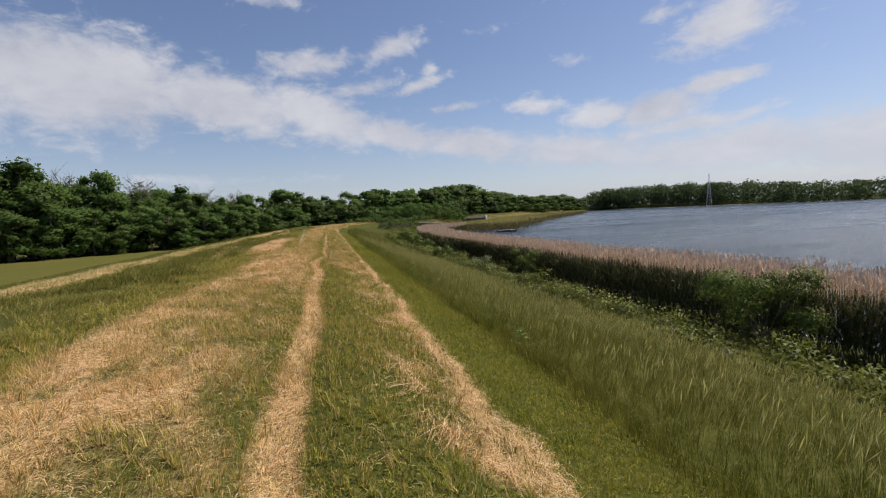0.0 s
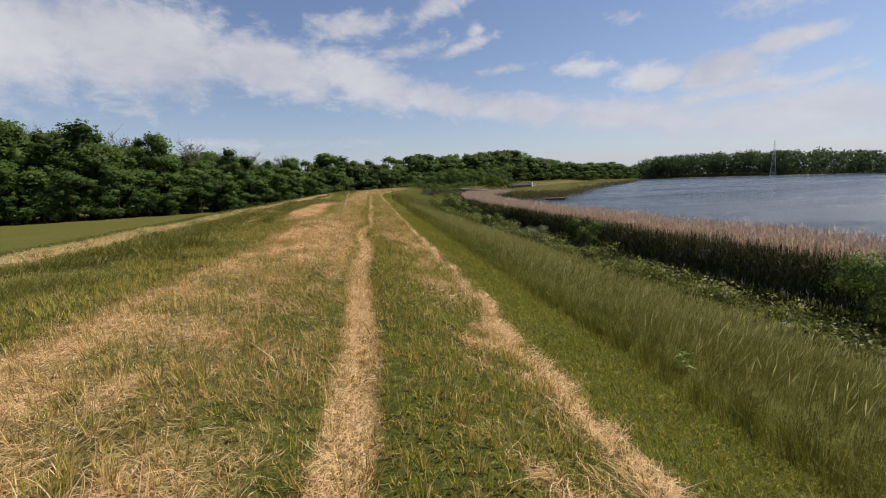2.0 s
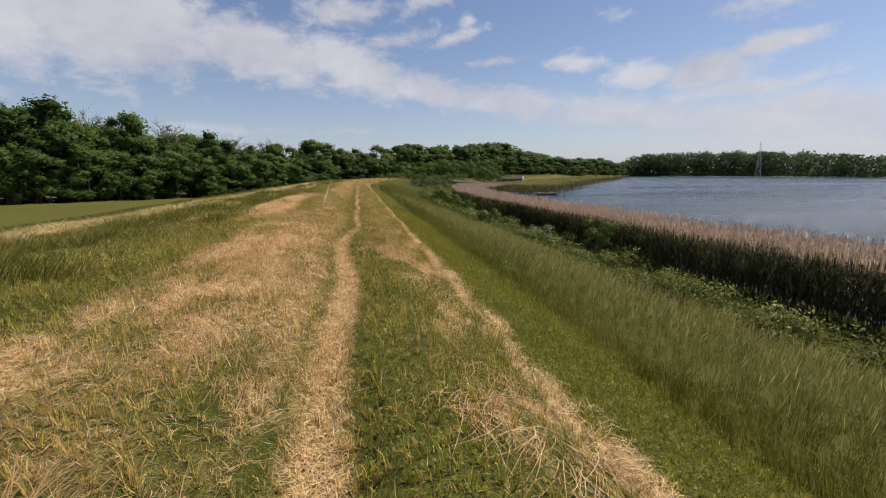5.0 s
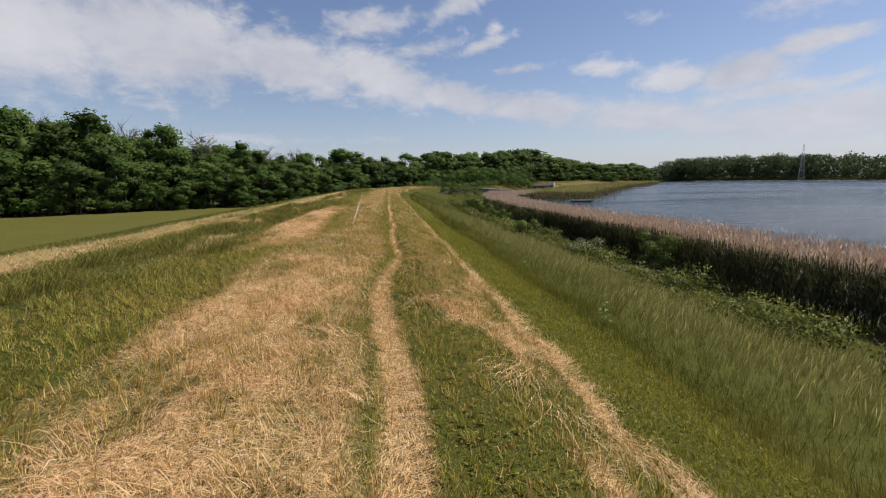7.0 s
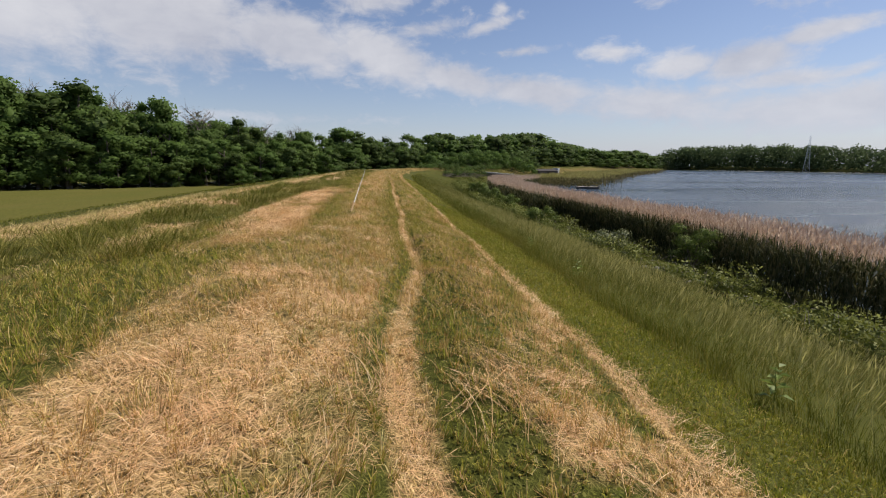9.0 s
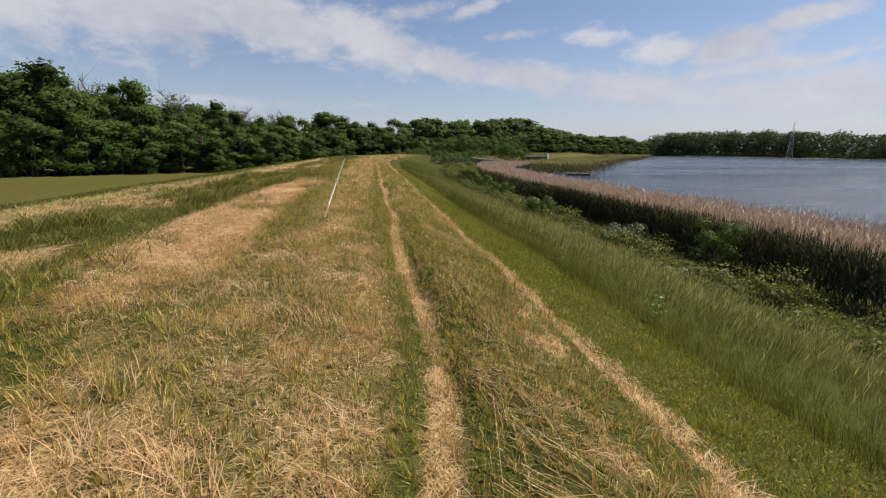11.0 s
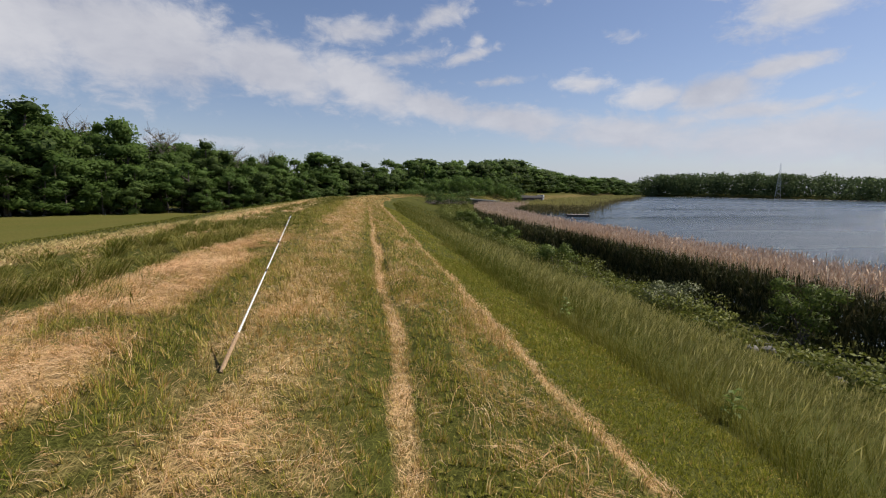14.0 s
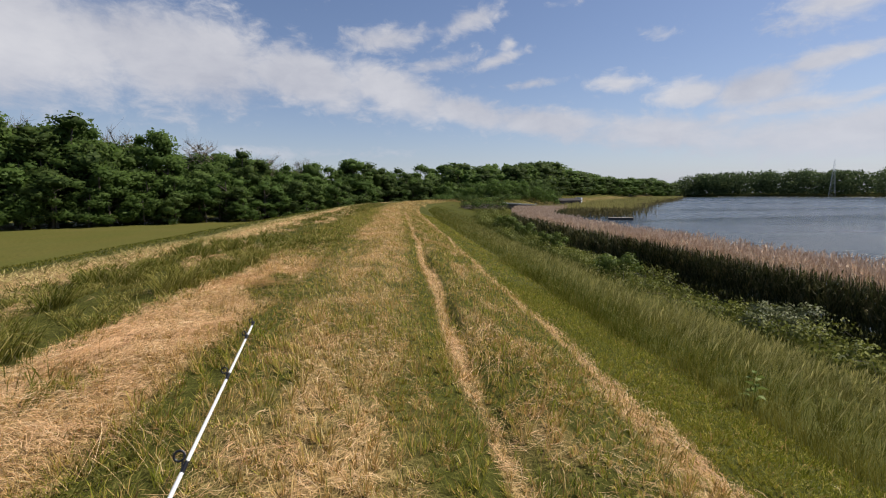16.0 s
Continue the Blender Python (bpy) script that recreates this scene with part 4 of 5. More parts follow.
def build_brambles():
    rng = np.random.default_rng(21)
    n = 1200
    y = np.where(rng.random(n) < 0.76, -8 + 98 * rng.random(n), 85 + 70 * rng.random(n))
    x = 11.9 + 4.9 * rng.random(n) ** 1.1 + 1.0 * (vnoise(y, y, 6, 3) - 0.5) + dam_x(y) + np.clip(y - 90, 0, 60) * 0.04 * (rng.random(n) - 0.3)
    z = height(x, y)
    r = (1 + np.clip(y - 85, 0, 70) / 70) * (0.28 + 0.62 * rng.random(n) ** 2) * (0.4 + 1.15 * vnoise(x, y, 2.2, 4))
    v, f, nr = leaf_cloud(np.stack([x, y, z + r * 0.3], -1), r, 85000, 0.062, rng, 0.45)
    stuff("brambles", mesh_from("brambles", v, [f], BRAMBLE, normals=nr), "low tangled green brambles along the foot of the bank", "brambles")
    bm = bmesh.new()
    for i in range(170):
        y = 3 + 60 * rng.random() ** 1.2
        x = 12.2 + 4.5 * rng.random()
        z = float(height(x, y))
        a, ln = rng.random() * 6.28, 0.5 + 0.7 * rng.random()
        tube(bm, [(x, y, z), (x + math.cos(a) * ln * 0.4, y + math.sin(a) * ln * 0.4, z + 0.45 + 0.4 * rng.random()), (x + math.cos(a) * ln, y + math.sin(a) * ln, z + 0.3 + 0.3 * rng.random())], [0.009, 0.007, 0.003], 4)
    me = bpy.data.meshes.new("bramble_canes")
    bm.to_mesh(me)
    bm.free()
    me.materials.append(DEADWOOD)
    stuff("bramble_canes", me, "bare brown bramble canes arching out of the leaves", "brambles")


def build_bush(x, y, tall, wide, leaves, size, seed, mat, label):
    rng = np.random.default_rng(seed)
    z = float(height(x, y))
    root = new("bush")
    root.matrix_basis = pose(x, y, z)
    centres, radii = [], []
    for i in range(11):
        a, k = i * 2.4, (i + 0.5) / 11
        p = (math.cos(a) * wide * 0.5 * (0.3 + 0.6 * rng.random()), math.sin(a) * wide * 0.5 * (0.3 + 0.6 * rng.random()), tall * (0.18 + 0.66 * k * (0.8 + 0.3 * rng.random())))
        bm = bmesh.new()
        tube(bm, [(0, 0, -0.1), (p[0] * 0.4, p[1] * 0.4, p[2] * 0.6), p], [0.03, 0.02, 0.006], 5)
        part("stem", bm, BARK, root)
        centres.append(p)
        radii.append(wide * (0.16 + 0.10 * rng.random()))
    v, f, nr = leaf_cloud(centres, radii, leaves, size, rng, 0.6)
    leaf = new("leaves", mesh_from("leaves", v, [f], mat, normals=nr))
    leaf.parent = root
    return tagged(root, label, "bush")


build_brambles()
build_bush(17.4, 17.0, 3.7, 4.2, 9000, 0.055, 5, BUSH, "dense bright green bush growing in front of the reeds")
build_bush(17.2, 40.4, 3.0, 2.4, 3600, 0.055, 6, BUSH, "small dark green bush standing among the reeds")
build_bush(14.3, 44.8, 1.3, 2.6, 3000, 0.05, 7, PALE_LEAF, "low grey-green bush with pale leaves among the brambles")
build_bush(14.2, 33.5, 0.9, 2.0, 1800, 0.05, 8, BRAMBLE, "low bush among the brambles")
build_bush(13.6, 57.5, 1.7, 3.0, 2200, 0.08, 9, BUSH, "light green bush at the foot of the bank")
build_bush(14.8, 74.0, 2.0, 3.0, 1500, 0.10, 11, BUSH, "light green bush at the foot of the bank")
build_bush(15.5, 88.0, 2.3, 3.4, 1500, 0.12, 10, BUSH, "light green bush at the foot of the bank")
build_bush(16.5, 104.0, 2.4, 4.0, 1500, 0.14, 12, BUSH, "light green bush at the foot of the bank")


def build_weeds():
    rng = np.random.default_rng(31)
    spots = [(3.5, 33.0), (3.5, 9.6), (3.5, 24.9), (3.7, 28.9), (3.25, 19.4)]
    for i, (x, y) in enumerate(spots):
        root = new("weed")
        root.matrix_basis = pose(x, y, float(height(x, y)), 0, 0, 40 * i)
        tall = 0.32 + 0.2 * rng.random()
        bm = bmesh.new()
        tube(bm, [(0, 0, -0.03), (0.01, 0.01, tall * 0.5), (0.03, 0, tall)], [0.006, 0.005, 0.002], 5)
        part("stem", bm, WEED, root)
        bm = bmesh.new()
        for j in range(13):
            a, k = j * 2.4, (j + 1) / 13
            ln, w = 0.17 * (1.15 - k * 0.6), 0.035
            c, s = math.cos(a), math.sin(a)
            q = [(0, 0, 0), (0.45, -w / ln, 0.25), (1, 0, 0.1), (0.45, w / ln, 0.25)]
            bm.faces.new([bm.verts.new(((u * c - t * s) * ln, (u * s + t * c) * ln, tall * (0.2 + 0.8 * k) + h * ln)) for u, t, h in q])
        part("leaves", bm, WEED, root)
        tagged(root, "broad-leaved green weed standing in the grass", "weed", "weeds in the grass")


build_weeds()


def build_stones():
    rng = np.random.default_rng(41)
    for i in range(9):
        y = 7 + 34 * rng.random()
        x = 13.0 + 2.2 * rng.random()
        bm = bmesh.new()
        bmesh.ops.create_icosphere(bm, subdivisions=2, radius=1)
        s = 0.10 + 0.14 * rng.random()
        for v in bm.verts:
            v.co *= 1 + 0.28 * (noise.noise(v.co * 1.3 + Vector((i * 7.0, 0, 0))))
            v.co = Vector((v.co.x * s * 1.3, v.co.y * s, v.co.z * s * 0.75))
        ob = part("stone", bm, STONE)
        ob.matrix_basis = pose(x, y, float(height(x, y)) + s * 0.3, 0, 0, 360 * rng.random())
        tagged(ob, "pale grey stone lying at the foot of the bank", "stone", "stones at the foot of the bank")


build_stones()


# ---- woods ----
def make_tree(seed, leaves, size, mat, slim=1.0, lobes=26):
    """A broadleaf tree 20 m high, about 11 m across, its crown reaching low down."""
    rng = np.random.default_rng(seed)
    root = new("tree")
    bm = bmesh.new()
    lean = rng.normal(0, 0.5, 2)
    tube(bm, [(0, 0, -0.3), (0.1, 0, 3), (lean[0] * 0.5, lean[1] * 0.5, 8), (lean[0], lean[1], 15), (lean[0] * 1.3, lean[1], 18.5)], [0.42, 0.32, 0.25, 0.12, 0.03])
    centres, radii = [(lean[0], lean[1], 17.2)], [2.1]
    for i in range(lobes):
        z = 0.8 + 15.4 * rng.random() ** 0.9
        a = 6.28 * rng.random()
        reach = 4.9 * math.sqrt(max(0.12, 1 - ((z - 7.5) / 10.2) ** 2)) * (0.55 + 0.5 * rng.random()) * slim
        p = (math.cos(a) * reach, math.sin(a) * reach, z + 0.6)
        if i % 2:
            tube(bm, [(0, 0, max(1.0, z - 2)), (p[0] * 0.5, p[1] * 0.5, z - 0.4), p], [0.13, 0.08, 0.03], 4)
        centres.append(p)
        radii.append((1.0 + 1.7 * rng.random()) * (26 / lobes) ** 0.5)
    part("trunk", bm, BARK, root)
    v, f, nr = leaf_cloud(centres, radii, leaves, size, rng, 0.42, (0, 0, 8))
    # the shaded heart of each limb's foliage, below the outer leaves
    heart = bmesh.new()
    for (cx, cy, cz), r in zip(centres, radii):
        turn = Euler(tuple(rng.random(3) * 6)).to_matrix().to_4x4()
        made = bmesh.ops.create_icosphere(heart, subdivisions=1, radius=r * 0.6, matrix=Matrix.Translation((cx, cy, cz)) @ turn)
        for w in made["verts"]:
            w.co += Vector(rng.normal(0, 0.16 * r, 3))
    hv = np.array([w.co[:] for w in heart.verts])
    heart.normal_update()
    hn = np.array([w.normal[:] for w in heart.verts])
    hf = np.array([[w.index for w in q.verts] for q in heart.faces]) + len(v)
    heart.free()
    crown = new("crown", mesh_from("crown", np.concatenate([v, hv]), [f, hf], mat, normals=np.concatenate([nr, hn])))
    crown.parent = root
    return root


def make_bare_tree(seed):
    """A thinly leafed tree, mostly grey twigs."""
    rng = np.random.default_rng(seed)
    root = new("bare_tree")
    bm = bmesh.new()
    tube(bm, [(0, 0, -0.3), (0.2, 0, 6), (0.1, 0.3, 13), (0.3, 0.2, 19)], [0.35, 0.26, 0.15, 0.03])
    for i in range(26):
        z = 8 + 9.5 * (i + rng.random()) / 26
        a, ln = i * 2.4, (5.2 - 0.05 * (z - 12) ** 2) * (0.6 + 0.4 * rng.random())
        p = Vector((math.cos(a) * ln, math.sin(a) * ln, z + 2.2))
        tube(bm, [(0.1, 0.1, z - 1), (p.x * 0.5, p.y * 0.5, z + 0.9), p], [0.12, 0.08, 0.03], 4)
        for j in range(20):
            q = p * (0.55 + 0.45 * rng.random())
            q.z = z + 2.2 * (q.xy.length / max(p.xy.length, 0.1))
            tube(bm, [q, q + Vector(rng.normal(0, 0.8, 3)) + Vector((0, 0, 0.9))], [0.03, 0.012], 3)
    part("trunk", bm, DEADWOOD, root)
    pts = [(math.cos(i * 2.4) * 3 * rng.random(), math.sin(i * 2.4) * 3 * rng.random(), 9 + 9 * rng.random()) for i in range(14)]
    v, f, nr = leaf_cloud(pts, [1.8] * 14, 1000, 0.2, rng, 0.9)
    crown = new("crown", mesh_from("crown", v, [f], TWIG, normals=nr))
    crown.parent = root
    return root


# skyline of the woods: bearing, elevation of the tops, distance of the edge, from a place on the crest
SKYLINE = [(-50, 8, 140), (-38.6, 7.9, 137), (-37, 6.6, 137), (-34.4, 8, 137), (-32.2, 8.1, 137), (-29.6, 7.2, 137), (-28.3, 5.3, 137), (-25.7, 6.9, 137),
           (-23.9, 5.2, 138), (-21.4, 5.7, 140), (-17.2, 5.2, 142), (-14.4, 4.1, 145), (-10.3, 3.9, 152), (-4.6, 4.2, 170), (-1.4, 3.6, 180), (6, 3.8, 190), (10, 3.7, 195),
           (14.8, 3.8, 205), (17.0, 3.9, 225), (18.0, 3.9, 335), (20.2, 3.0, 360), (23.4, 2.1, 430), (26.6, 1.8, 520), (29.6, 1.7, 680), (31, 1.1, 780)]
# crowns that stand out above it: bearing, elevation, half width in degrees
CROWNS = [(-38.4, 7.9, 2.4), (-33.3, 8.1, 3.2), (-30.3, 7.1, 1.7), (-25.6, 7.0, 2.1), (-19.0, 4.8, 1.3), (-17.0, 5.3, 1.9), (-12.8, 3.8, 1.3), (-9.5, 4.0, 1.6), (-5.3, 4.5, 2.0), (-2.8, 4.1, 1.6)]
VIEW = (-0.6, 26.0)


def build_woods():
    rng = np.random.default_rng(3)
    near = [make_tree(s, 3500, 0.275, m, w, 30) for s, m, w in ((0, LEAF, 1.0), (1, LEAF, 1.1), (2, LEAF_LIGHT, 1.0), (3, LEAF_DARK, 1.0), (4, LEAF, 0.85))]
    young = [make_tree(s, 1800, 0.42, m, w, 16) for s, m, w in ((20, LEAF, 1.2), (21, LEAF_LIGHT, 1.1), (22, LEAF, 1.3), (23, LEAF_DARK, 1.2))]
    far = [make_tree(s, 1050, 0.53, m, 1.0, 16) for s, m in ((10, LEAF), (11, LEAF_DARK), (12, LEAF_DARK))]
    used, k, made = set(), 0, []
    cols = [[s[i] for s in SKYLINE] for i in range(3)]
    az = -50.0
    while az < 31:
        r = np.interp(az, cols[0], cols[2])
        for row in range(-1, 3) if r < 230 else range(0, 3):
            rr = r + (0.5, 9, 19, -3)[row] + rng.random() * 5
            a = az + rng.normal(0, 0.5)
            x, y = VIEW[0] + math.sin(radians(a)) * rr, VIEW[1] + math.cos(radians(a)) * rr
            z = float(height(x, y))
            top = math.tan(radians(np.interp(a, cols[0], cols[1]))) * rr + 1.6 - z
            top *= 0.92 if a < 0 and row > 0 else 1
            last = row == 2 or (r >= 190 and row == 1)
            hgt = top * ((0.95 if row == 2 else 0.88) + 0.08 * rng.random() if last else (0.72 if row == 1 else 0.48 if row == 0 else 0.26) + 0.22 * rng.random())
            s = hgt / 19.3
            wide = max(s * 1.15, 0.5) * (1.0 + 0.35 * rng.random()) * (1.5 if r >= 230 else 1.15 if r >= 190 or row == 2 else 1)
            m = Matrix.LocRotScale((x, y, z), Euler((0, 0, rng.random() * 6.28)), (wide, wide, s))
            kinds = (young if row < 1 else near) if r < 190 else far
            src = kinds[int(rng.integers(len(kinds)))]
            if src.name in used:
                ob = copy_thing(src, Matrix())
            else:
                used.add(src.name)
                ob = src
            ob.matrix_basis = m
            made.append(ob)
        az += math.degrees((5.6 if r < 143 else 4.8) / r) if r < 190 else math.degrees((4.4 if r < 300 else 6.0) / r)
    for i, (a, e, half) in enumerate(CROWNS):
        rr = np.interp(a, cols[0], cols[2]) + 15
        x, y = VIEW[0] + math.sin(radians(a)) * rr, VIEW[1] + math.cos(radians(a)) * rr
        z = float(height(x, y))
        wide, s = rr * math.tan(radians(half)) / 3.9, (math.tan(radians(e)) * rr + 1.6 - z) / 19.3
        ob = copy_thing(near[(0, 3, 1, 4)[i % 4]], Matrix())
        ob.matrix_basis = Matrix.LocRotScale((x, y, z), Euler((0, 0, i * 1.1)), (wide, wide, s))
        made.append(ob)
    for ob in made:
        tagged(ob, "broadleaf tree in full green leaf at the wood's edge", "tree", "trees at the wood's edge")
    bare = make_bare_tree(77)
    for i, (a, e, rr) in enumerate(((-21.4, 5.7, 158), (-28.6, 6.3, 158), (-14.6, 4.3, 165), (-10.9, 4.0, 172), (-36.6, 7.0, 158))):
        ob = bare if i == 0 else copy_thing(bare, Matrix())
        x, y = VIEW[0] + math.sin(radians(a)) * rr, VIEW[1] + math.cos(radians(a)) * rr
        z = float(height(x, y))
        s = (math.tan(radians(e)) * rr + 1.6 - z) / 19.5
        ob.matrix_basis = Matrix.LocRotScale((x, y, z), Euler((0, 0, i * 1.3)), (s, s, s))
        tagged(ob, "thinly leafed grey tree rising above the wood", "tree", "bare trees in the wood")


build_woods()


def build_far_woods():
    rng = np.random.default_rng(11)
    C, Q = [], []
    for i in range(1000):
        az = 31.4 + 34 * rng.random()
        r = np.interp(az, [31, 53, 66], [872, 640, 592]) - 24 + 60 * rng.random() ** 1.5
        x, y = VIEW[0] + math.sin(radians(az)) * r, VIEW[1] + math.cos(radians(az)) * r
        z = float(height(x, y))
        e = np.interp(az, [31.4, 32.5, 34.7, 45, 54.5, 55.4, 56, 66], [1.1, 1.6, 2.0, 1.95, 1.35, 0.7, 1.2, 1.4])
        e *= 1 + 0.09 * math.sin(az * 2.1) + 0.05 * math.sin(az * 5.3 + 1)
        hgt = (math.tan(radians(e)) * r + 1.6 - z) * (0.80 + 0.2 * rng.random())
        for j in range(4):
            C.append((x + rng.normal(0, 6), y + rng.normal(0, 6), z + hgt * (0.12 + 0.24 * j)))
            Q.append(hgt * (0.17 + 0.08 * rng.random()))
    v, f, nr = leaf_cloud(C, Q, 46000, 1.3, rng)
    stuff("far_woods", mesh_from("far_woods", v, [f], FAR_LEAF, normals=nr), "distant green woods along the far shore", "woods")


build_far_woods()


# ---- built things ----
def box(bm, x0, x1, y0, y1, z0, z1, bevel=0.0):
    r = bmesh.ops.create_cube(bm, size=1, matrix=Matrix.Translation(((x0 + x1) / 2, (y0 + y1) / 2, (z0 + z1) / 2)) @ Matrix.Diagonal((x1 - x0, y1 - y0, z1 - z0, 1)))
    if bevel:
        e = list({e for v in r["verts"] for e in v.link_edges})
        bmesh.ops.bevel(bm, geom=e, offset=bevel, segments=2, affect="EDGES", profile=0.6)


def one(name, parent, mat, *dims, bevel=0.01, label=""):
    bm = bmesh.new()
    box(bm, *dims, bevel=bevel)
    return part(name, bm, mat, parent, label)


WEATHERED = plain("weathered_wood", (0.27, 0.24, 0.20), 0.85, 0, 0.3, 4.0, 0.3)


def build_dock():
    root = new("dock")
    for i in range(14):
        one("plank", root, WEATHERED, -3.0 + i * 0.43, -3.0 + i * 0.43 + 0.40, -1.1, 1.1, 0.55, 0.61, bevel=0.008)
    one("beam", root, DARK_BOARDS, -3.0, 3.0, -1.12, -0.95, 0.0, 0.545)
    one("beam", root, DARK_BOARDS, -3.0, 3.0, 0.95, 1.12, 0.18, 0.545)
    for x in (-2.9, 0.0, 2.9):
        for y in (-1.22, 1.22):
            bm = bmesh.new()
            tube(bm, [(x, y, -1.8), (x, y, 1.0 if x > 0 else 0.7)], [0.09, 0.085], 10)
            part("post", bm, DARK_BOARDS, root)
    root.matrix_basis = pose(56.3, 144.0, LAKE, 0, 0, -20)
    tagged(root, "weathered wooden fishing dock standing in the lake beside the reeds", "dock")


def build_hut():
    root = new("boathouse")
    z = float(height(98, 297)) - 1.9
    one("wall", root, DARK_BOARDS, -9.5, 8.5, -2.6, 2.6, -1.5, 2.2)
    bm = bmesh.new()
    ends = [[bm.verts.new((x, y, zz)) for y, zz in ((-3.0, 2.15), (0, 3.35), (3.0, 2.15), (3.0, 2.35), (0, 3.55), (-3.0, 2.35))] for x in (-10, 9)]
    for k in range(6):
        bm.faces.new((ends[0][k], ends[0][(k + 1) % 6], ends[1][(k + 1) % 6], ends[1][k]))
    bm.faces.new(ends[0][::-1])
    bm.faces.new(ends[1])
    part("roof", bm, ROOFING, root)
    one("end_wall", root, WHITE_PAINT, 9.0, 10.4, -2.2, 2.2, -1.5, 4.0, label="white painted end wall")
    one("door", root, ROOFING, -1.2, 1.2, -2.68, -2.61, -1.4, 1.6)
    root.matrix_basis = pose(66.3, 209.2, 1.1 + (z + 0.4 - 1.9) * 0.677, 0, 0, 30) @ Matrix.Scale(0.677, 4)
    tagged(root, "low dark boathouse with a white end wall", "building")


def build_headwall():
    root = new("headwall")
    z = float(height(36.5, 171))
    one("wall", root, DARK_BOARDS, -5.4, 5.0, -0.25, 0.25, z - 0.5, -1.45)
    one("coping", root, PALE_CONCRETE, -5.5, 5.1, -0.4, 0.4, -1.445, -1.15, bevel=0.03, label="pale concrete coping")
    one("pier", root, CONCRETE, 5.11, 5.5, -0.4, 0.4, z - 0.5, -0.85, bevel=0.03)
    root.matrix_basis = pose(36.5, 171, 0, 0, 4, -10)
    tagged(root, "concrete outlet headwall with a pale coping", "wall")


def build_brush():
    rng = np.random.default_rng(51)
    for k, (x, y, w) in enumerate(((16.5, 150, 5.0), (21.5, 158, 5.5), (27.0, 165, 5.0))):
        z = float(height(x, y))
        bm = bmesh.new()
        for i in range(46):
            a, ln = rng.random() * 6.28, 1.2 + 2.6 * rng.random()
            px, py = rng.normal(0, w * 0.35), rng.normal(0, w * 0.25)
            h = 0.2 + 1.3 * rng.random()
            tube(bm, [(px, py, h * 0.2), (px + math.cos(a) * ln * 0.5, py + math.sin(a) * ln * 0.5, h), (px + math.cos(a) * ln, py + math.sin(a) * ln, h * (0.4 + rng.random()))], [0.06, 0.045, 0.015], 5)
        ob = part("brush_pile", bm, BRUSH)
        ob.matrix_basis = pose(x, y, z - 0.1) @ Matrix.Diagonal((1.3, 1.3, 0.9, 1))
        tagged(ob, "tangle of dead grey branches on the bank", "brush pile", "brush piles on the bank")
        build_bush(x + 2, y + 3, 1.5, 6.0, 1100, 0.16, 60 + k, LEAF_DARK, "dark low scrub growing at the bend of the bank")


def build_pylon():
    root = new("pylon")
    H = 40.0

    def at(z):
        return 3.4 * (1 - z / H) ** 1.2 + 0.45

    for sx in (-1, 1):
        for sy in (-1, 1):
            bm = bmesh.new()
            zs = [0, 8, 16, 24, 32, H]
            tube(bm, [(sx * at(z), sy * at(z), z) for z in zs], [0.2] * 6, 4)
            part("leg", bm, STEEL, root)
    bm = bmesh.new()
    zs = [0, 5, 9.5, 13.5, 17, 20, 23, 26, 29, 32, 35, 38]
    for a, b in zip(zs, zs[1:]):
        for i in range(4):
            c = [(1, 1), (1, -1), (-1, -1), (-1, 1)]
            (ax, ay), (bx, by) = c[i], c[(i + 1) % 4]
            tube(bm, [(ax * at(a), ay * at(a), a), (bx * at(b), by * at(b), b)], [0.06, 0.06], 4)
            tube(bm, [(bx * at(a), by * at(a), a), (ax * at(b), ay * at(b), b)], [0.06, 0.06], 4)
    part("lattice", bm, STEEL, root)
    for z, w in ((27, 4.6), (32, 5.6), (37, 4.0)):
        bm = bmesh.new()
        for s in (-1, 1):
            tube(bm, [(0, 0, z + 0.9), (s * w, 0, z)], [0.09, 0.06], 4)
            tube(bm, [(0, 0, z - 0.2), (s * w, 0, z)], [0.09, 0.06], 4)
        part("crossarm", bm, STEEL, root)
    root.matrix_basis = pose(480, 509, float(height(480, 509)) - 0.3, 0, 0, 45) @ Matrix.Diagonal((0.8, 0.8, 1.04, 1))
    tagged(root, "grey steel lattice electricity pylon rising behind the far woods", "pylon")


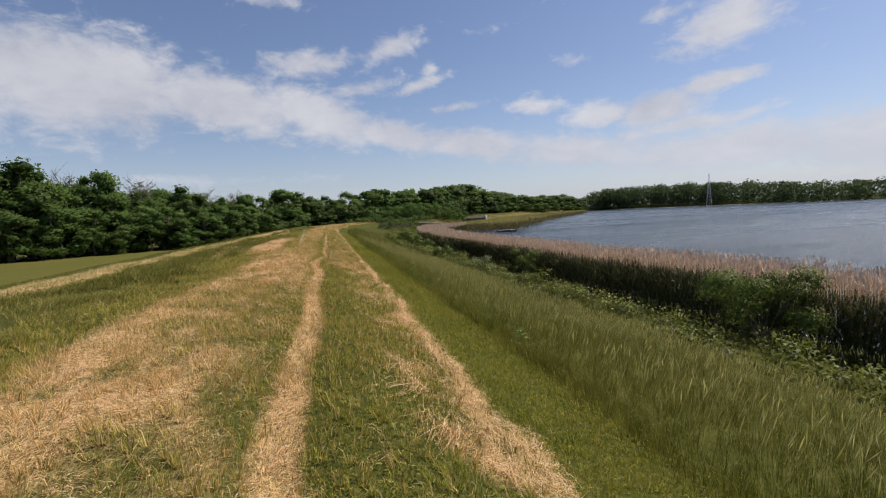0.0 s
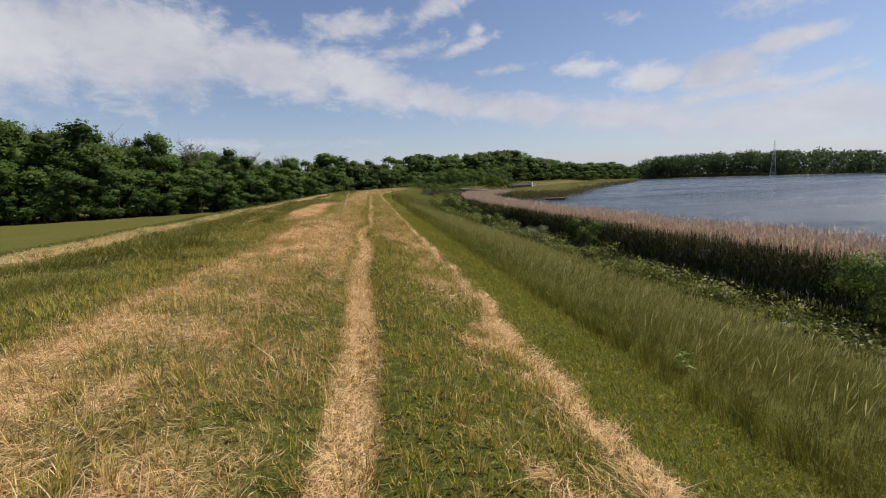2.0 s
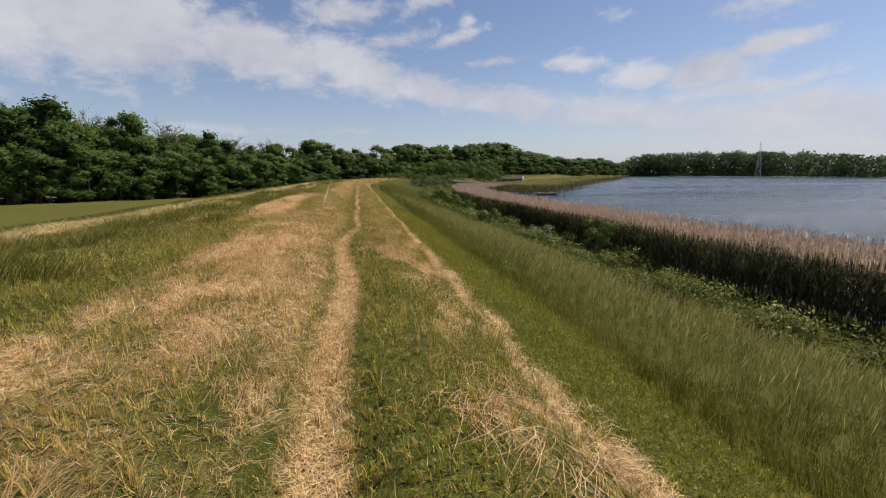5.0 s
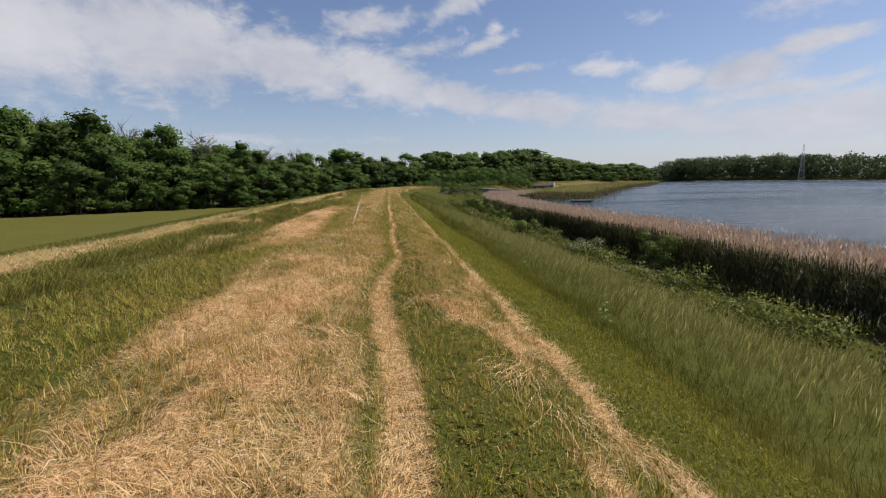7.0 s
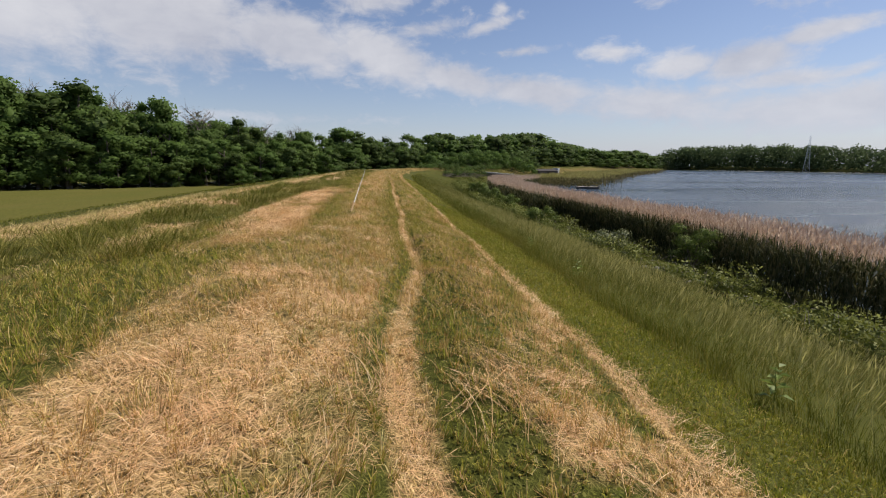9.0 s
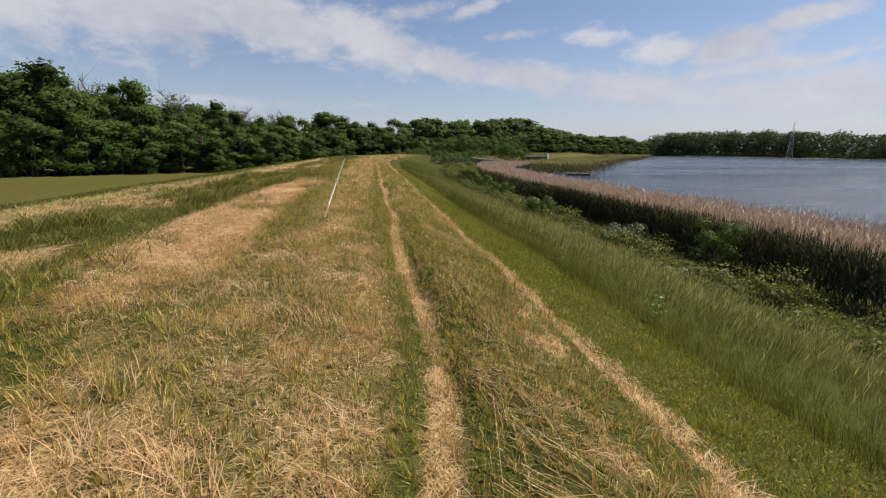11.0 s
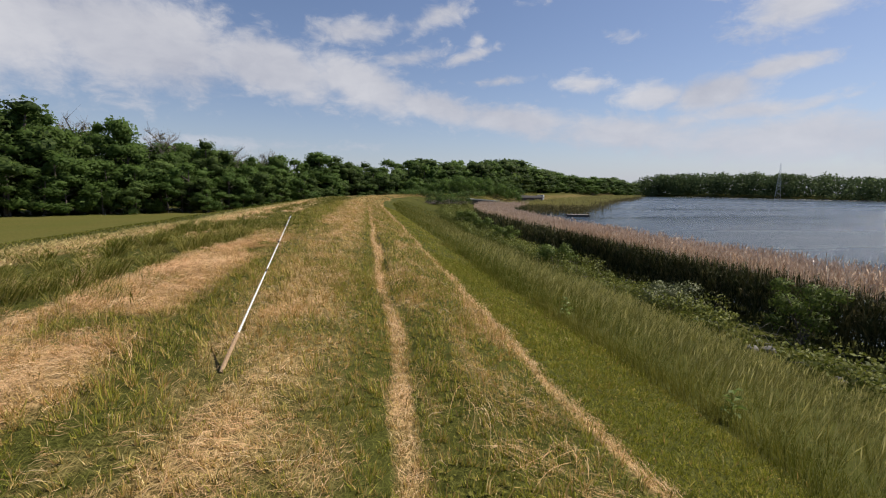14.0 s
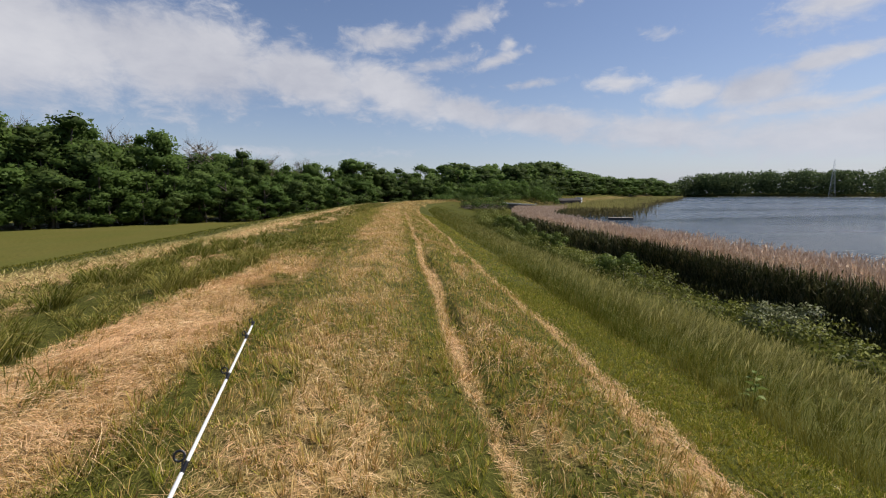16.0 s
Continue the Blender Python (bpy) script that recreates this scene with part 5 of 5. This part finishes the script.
def build_rod():
    """A fishing rod that leans with its butt on the turf; built along z and then laid into place."""
    tip, butt = Vector((-1.129, 29.151, 1.362)), Vector((-1.476, 27.976, 0.285))
    length = (tip - butt).length
    root = new("fishing_rod")

    def thick(z):
        return 0.0105 - 0.0080 * z / length

    def ring_at(z, r):
        """Centre of a guide's ring: out from the blank and a little towards the tip."""
        return thick(z) + r * 1.4, z + r * 1.6

    bm = bmesh.new()
    zs = [0.30 + (length - 0.30) * k / 12 for k in range(13)]
    tube(bm, [(0, 0, z) for z in zs], [thick(z) for z in zs], 14)
    part("blank", bm, ROD_WHITE, root, "glossy white rod blank")
    bm = bmesh.new()
    zs = [-0.02, 0.0, 0.02, 0.15, 0.28, 0.31, 0.32]
    tube(bm, [(0, 0, z) for z in zs], [0.013, 0.016, 0.0165, 0.015, 0.0155, 0.013, 0.0095], 16)
    part("grip", bm, CORK, root)
    guides = ((length * 0.58, 0.0), (length * 0.784, 0.0105), (length * 0.908, 0.0068), (length * 0.973, 0.0046), (length * 0.997, 0.0042))
    for z, r in guides:
        t = thick(z) + 0.0006
        half = 0.018 if r == 0 else 0.002 + r * 0.9
        bm = bmesh.new()
        tube(bm, [(0, 0, z - half), (0, 0, z - half * 0.8), (0, 0, z + half * 0.8), (0, 0, min(z + half, length + 0.002))], [t * 0.9, t, t, t * 0.9], 14)
        wrap = part("thread_wrap", bm, ROD_BLACK, root, "black thread wrapping")
        if r:
            bm = bmesh.new()
            out, up = ring_at(z, r)
            ring = [(out + math.cos(a) * r, math.sin(a) * r * 0.5, up + math.sin(a) * r * 0.87) for a in (2 * math.pi * k / 20 for k in range(21))]
            tube(bm, ring, [r * 0.26] * 21, 8)
            for s in (-1, 1):
                tube(bm, [(t * 0.6, 0, z - half * 0.5), (out - r * 0.8, s * r * 0.3, up + s * r * 0.52)], [0.0015, 0.0013], 6)
            part("guide", bm, ROD_BLACK, wrap, "black line guide ring")
    bm = bmesh.new()
    run = [(0.03, 0, 0.34)] + [(ring_at(z, r)[0], 0, ring_at(z, r)[1]) for z, r in guides if r]
    tube(bm, run, [0.0003] * len(run), 5)
    part("line", bm, ROD_BLACK, root, "thin fishing line through the guides")
    axis = (tip - butt).normalized()
    out = Vector((-0.9, 0.08, 0.43))
    out = (out - axis * out.dot(axis)).normalized()
    side = axis.cross(out)
    root.matrix_basis = Matrix.Translation(butt) @ Matrix((out, side, axis)).transposed().to_4x4()
    tagged(root, "white fishing rod with black guides leaning from the turf", "fishing rod")


def build_scrub():
    """Dark scrub between the bend of the bank and the woods."""
    for i in range(20):
        bearing = 7.2 + i * 0.58
        a, rr = radians(bearing), (172 if bearing < 14 else 183) + 9 * (i % 3)
        x, y = VIEW[0] + math.sin(a) * rr, VIEW[1] + math.cos(a) * rr
        tall = (5.2 if bearing < 18.5 else 3.4) + 2.2 * ((i * 7) % 5) / 4
        build_bush(x, y, tall, 8.0, 1500, 0.24, 80 + i, LEAF_DARK if i % 3 else LEAF, "dark green scrub between the bank and the woods")


def build_crest_scrub():
    """Low dark bushes where the crest turns towards the woods."""
    for i in range(12):
        k = i / 11
        x, y = 11 + 38 * k, 157 + 51 * k - 6 * math.sin(k * math.pi) + 1.5 * (i % 2)
        build_bush(x, y, 1.1 + 0.7 * ((i * 5) % 4) / 3, 5.5, 800, 0.15, 120 + i, LEAF_DARK if i % 4 else LEAF, "low dark green bush on the far crest of the bank")


def build_shoreline():
    """A low belt of pale stones at the water's edge on the far side."""
    rng = np.random.default_rng(91)
    line = [(456, 661), (478, 520), (500, 377), (540, 250), (610, 30)]
    v, f = [], []
    for (ax, ay), (bx, by) in zip(line, line[1:]):
        ln = math.hypot(bx - ax, by - ay)
        ux, uy = (bx - ax) / ln, (by - ay) / ln
        for k in range(int(ln / 1.6)):
            d = 1.6 * (k + rng.random())
            s, h, off = 1.0 + 1.2 * rng.random(), 0.5 + 0.8 * rng.random(), rng.normal(1.0, 0.8)
            x, y = ax + ux * d + uy * off, ay + uy * d - ux * off
            n = len(v)
            v += [(x - ux * s, y - uy * s, LAKE - 0.3), (x - uy * s, y + ux * s, LAKE - 0.3), (x + ux * s, y + uy * s, LAKE - 0.3), (x + uy * s, y - ux * s, LAKE - 0.3),
                  (x - ux * s * 0.5, y - uy * s * 0.4, LAKE + h), (x + ux * s * 0.5, y + uy * s * 0.3, LAKE + h * 0.8)]
            f += [(n, n + 1, n + 4), (n + 1, n + 5, n + 4), (n + 1, n + 2, n + 5), (n + 2, n + 3, n + 5), (n + 3, n + 4, n + 5), (n + 3, n, n + 4)]
    stuff("shore_stones", mesh_from("shore_stones", v, [np.array(f)], CONCRETE), "belt of pale stones along the far shore", "stones")


build_shoreline()
build_scrub()
build_crest_scrub()
build_dock()
build_hut()
build_headwall()
build_brush()
build_pylon()
build_rod()
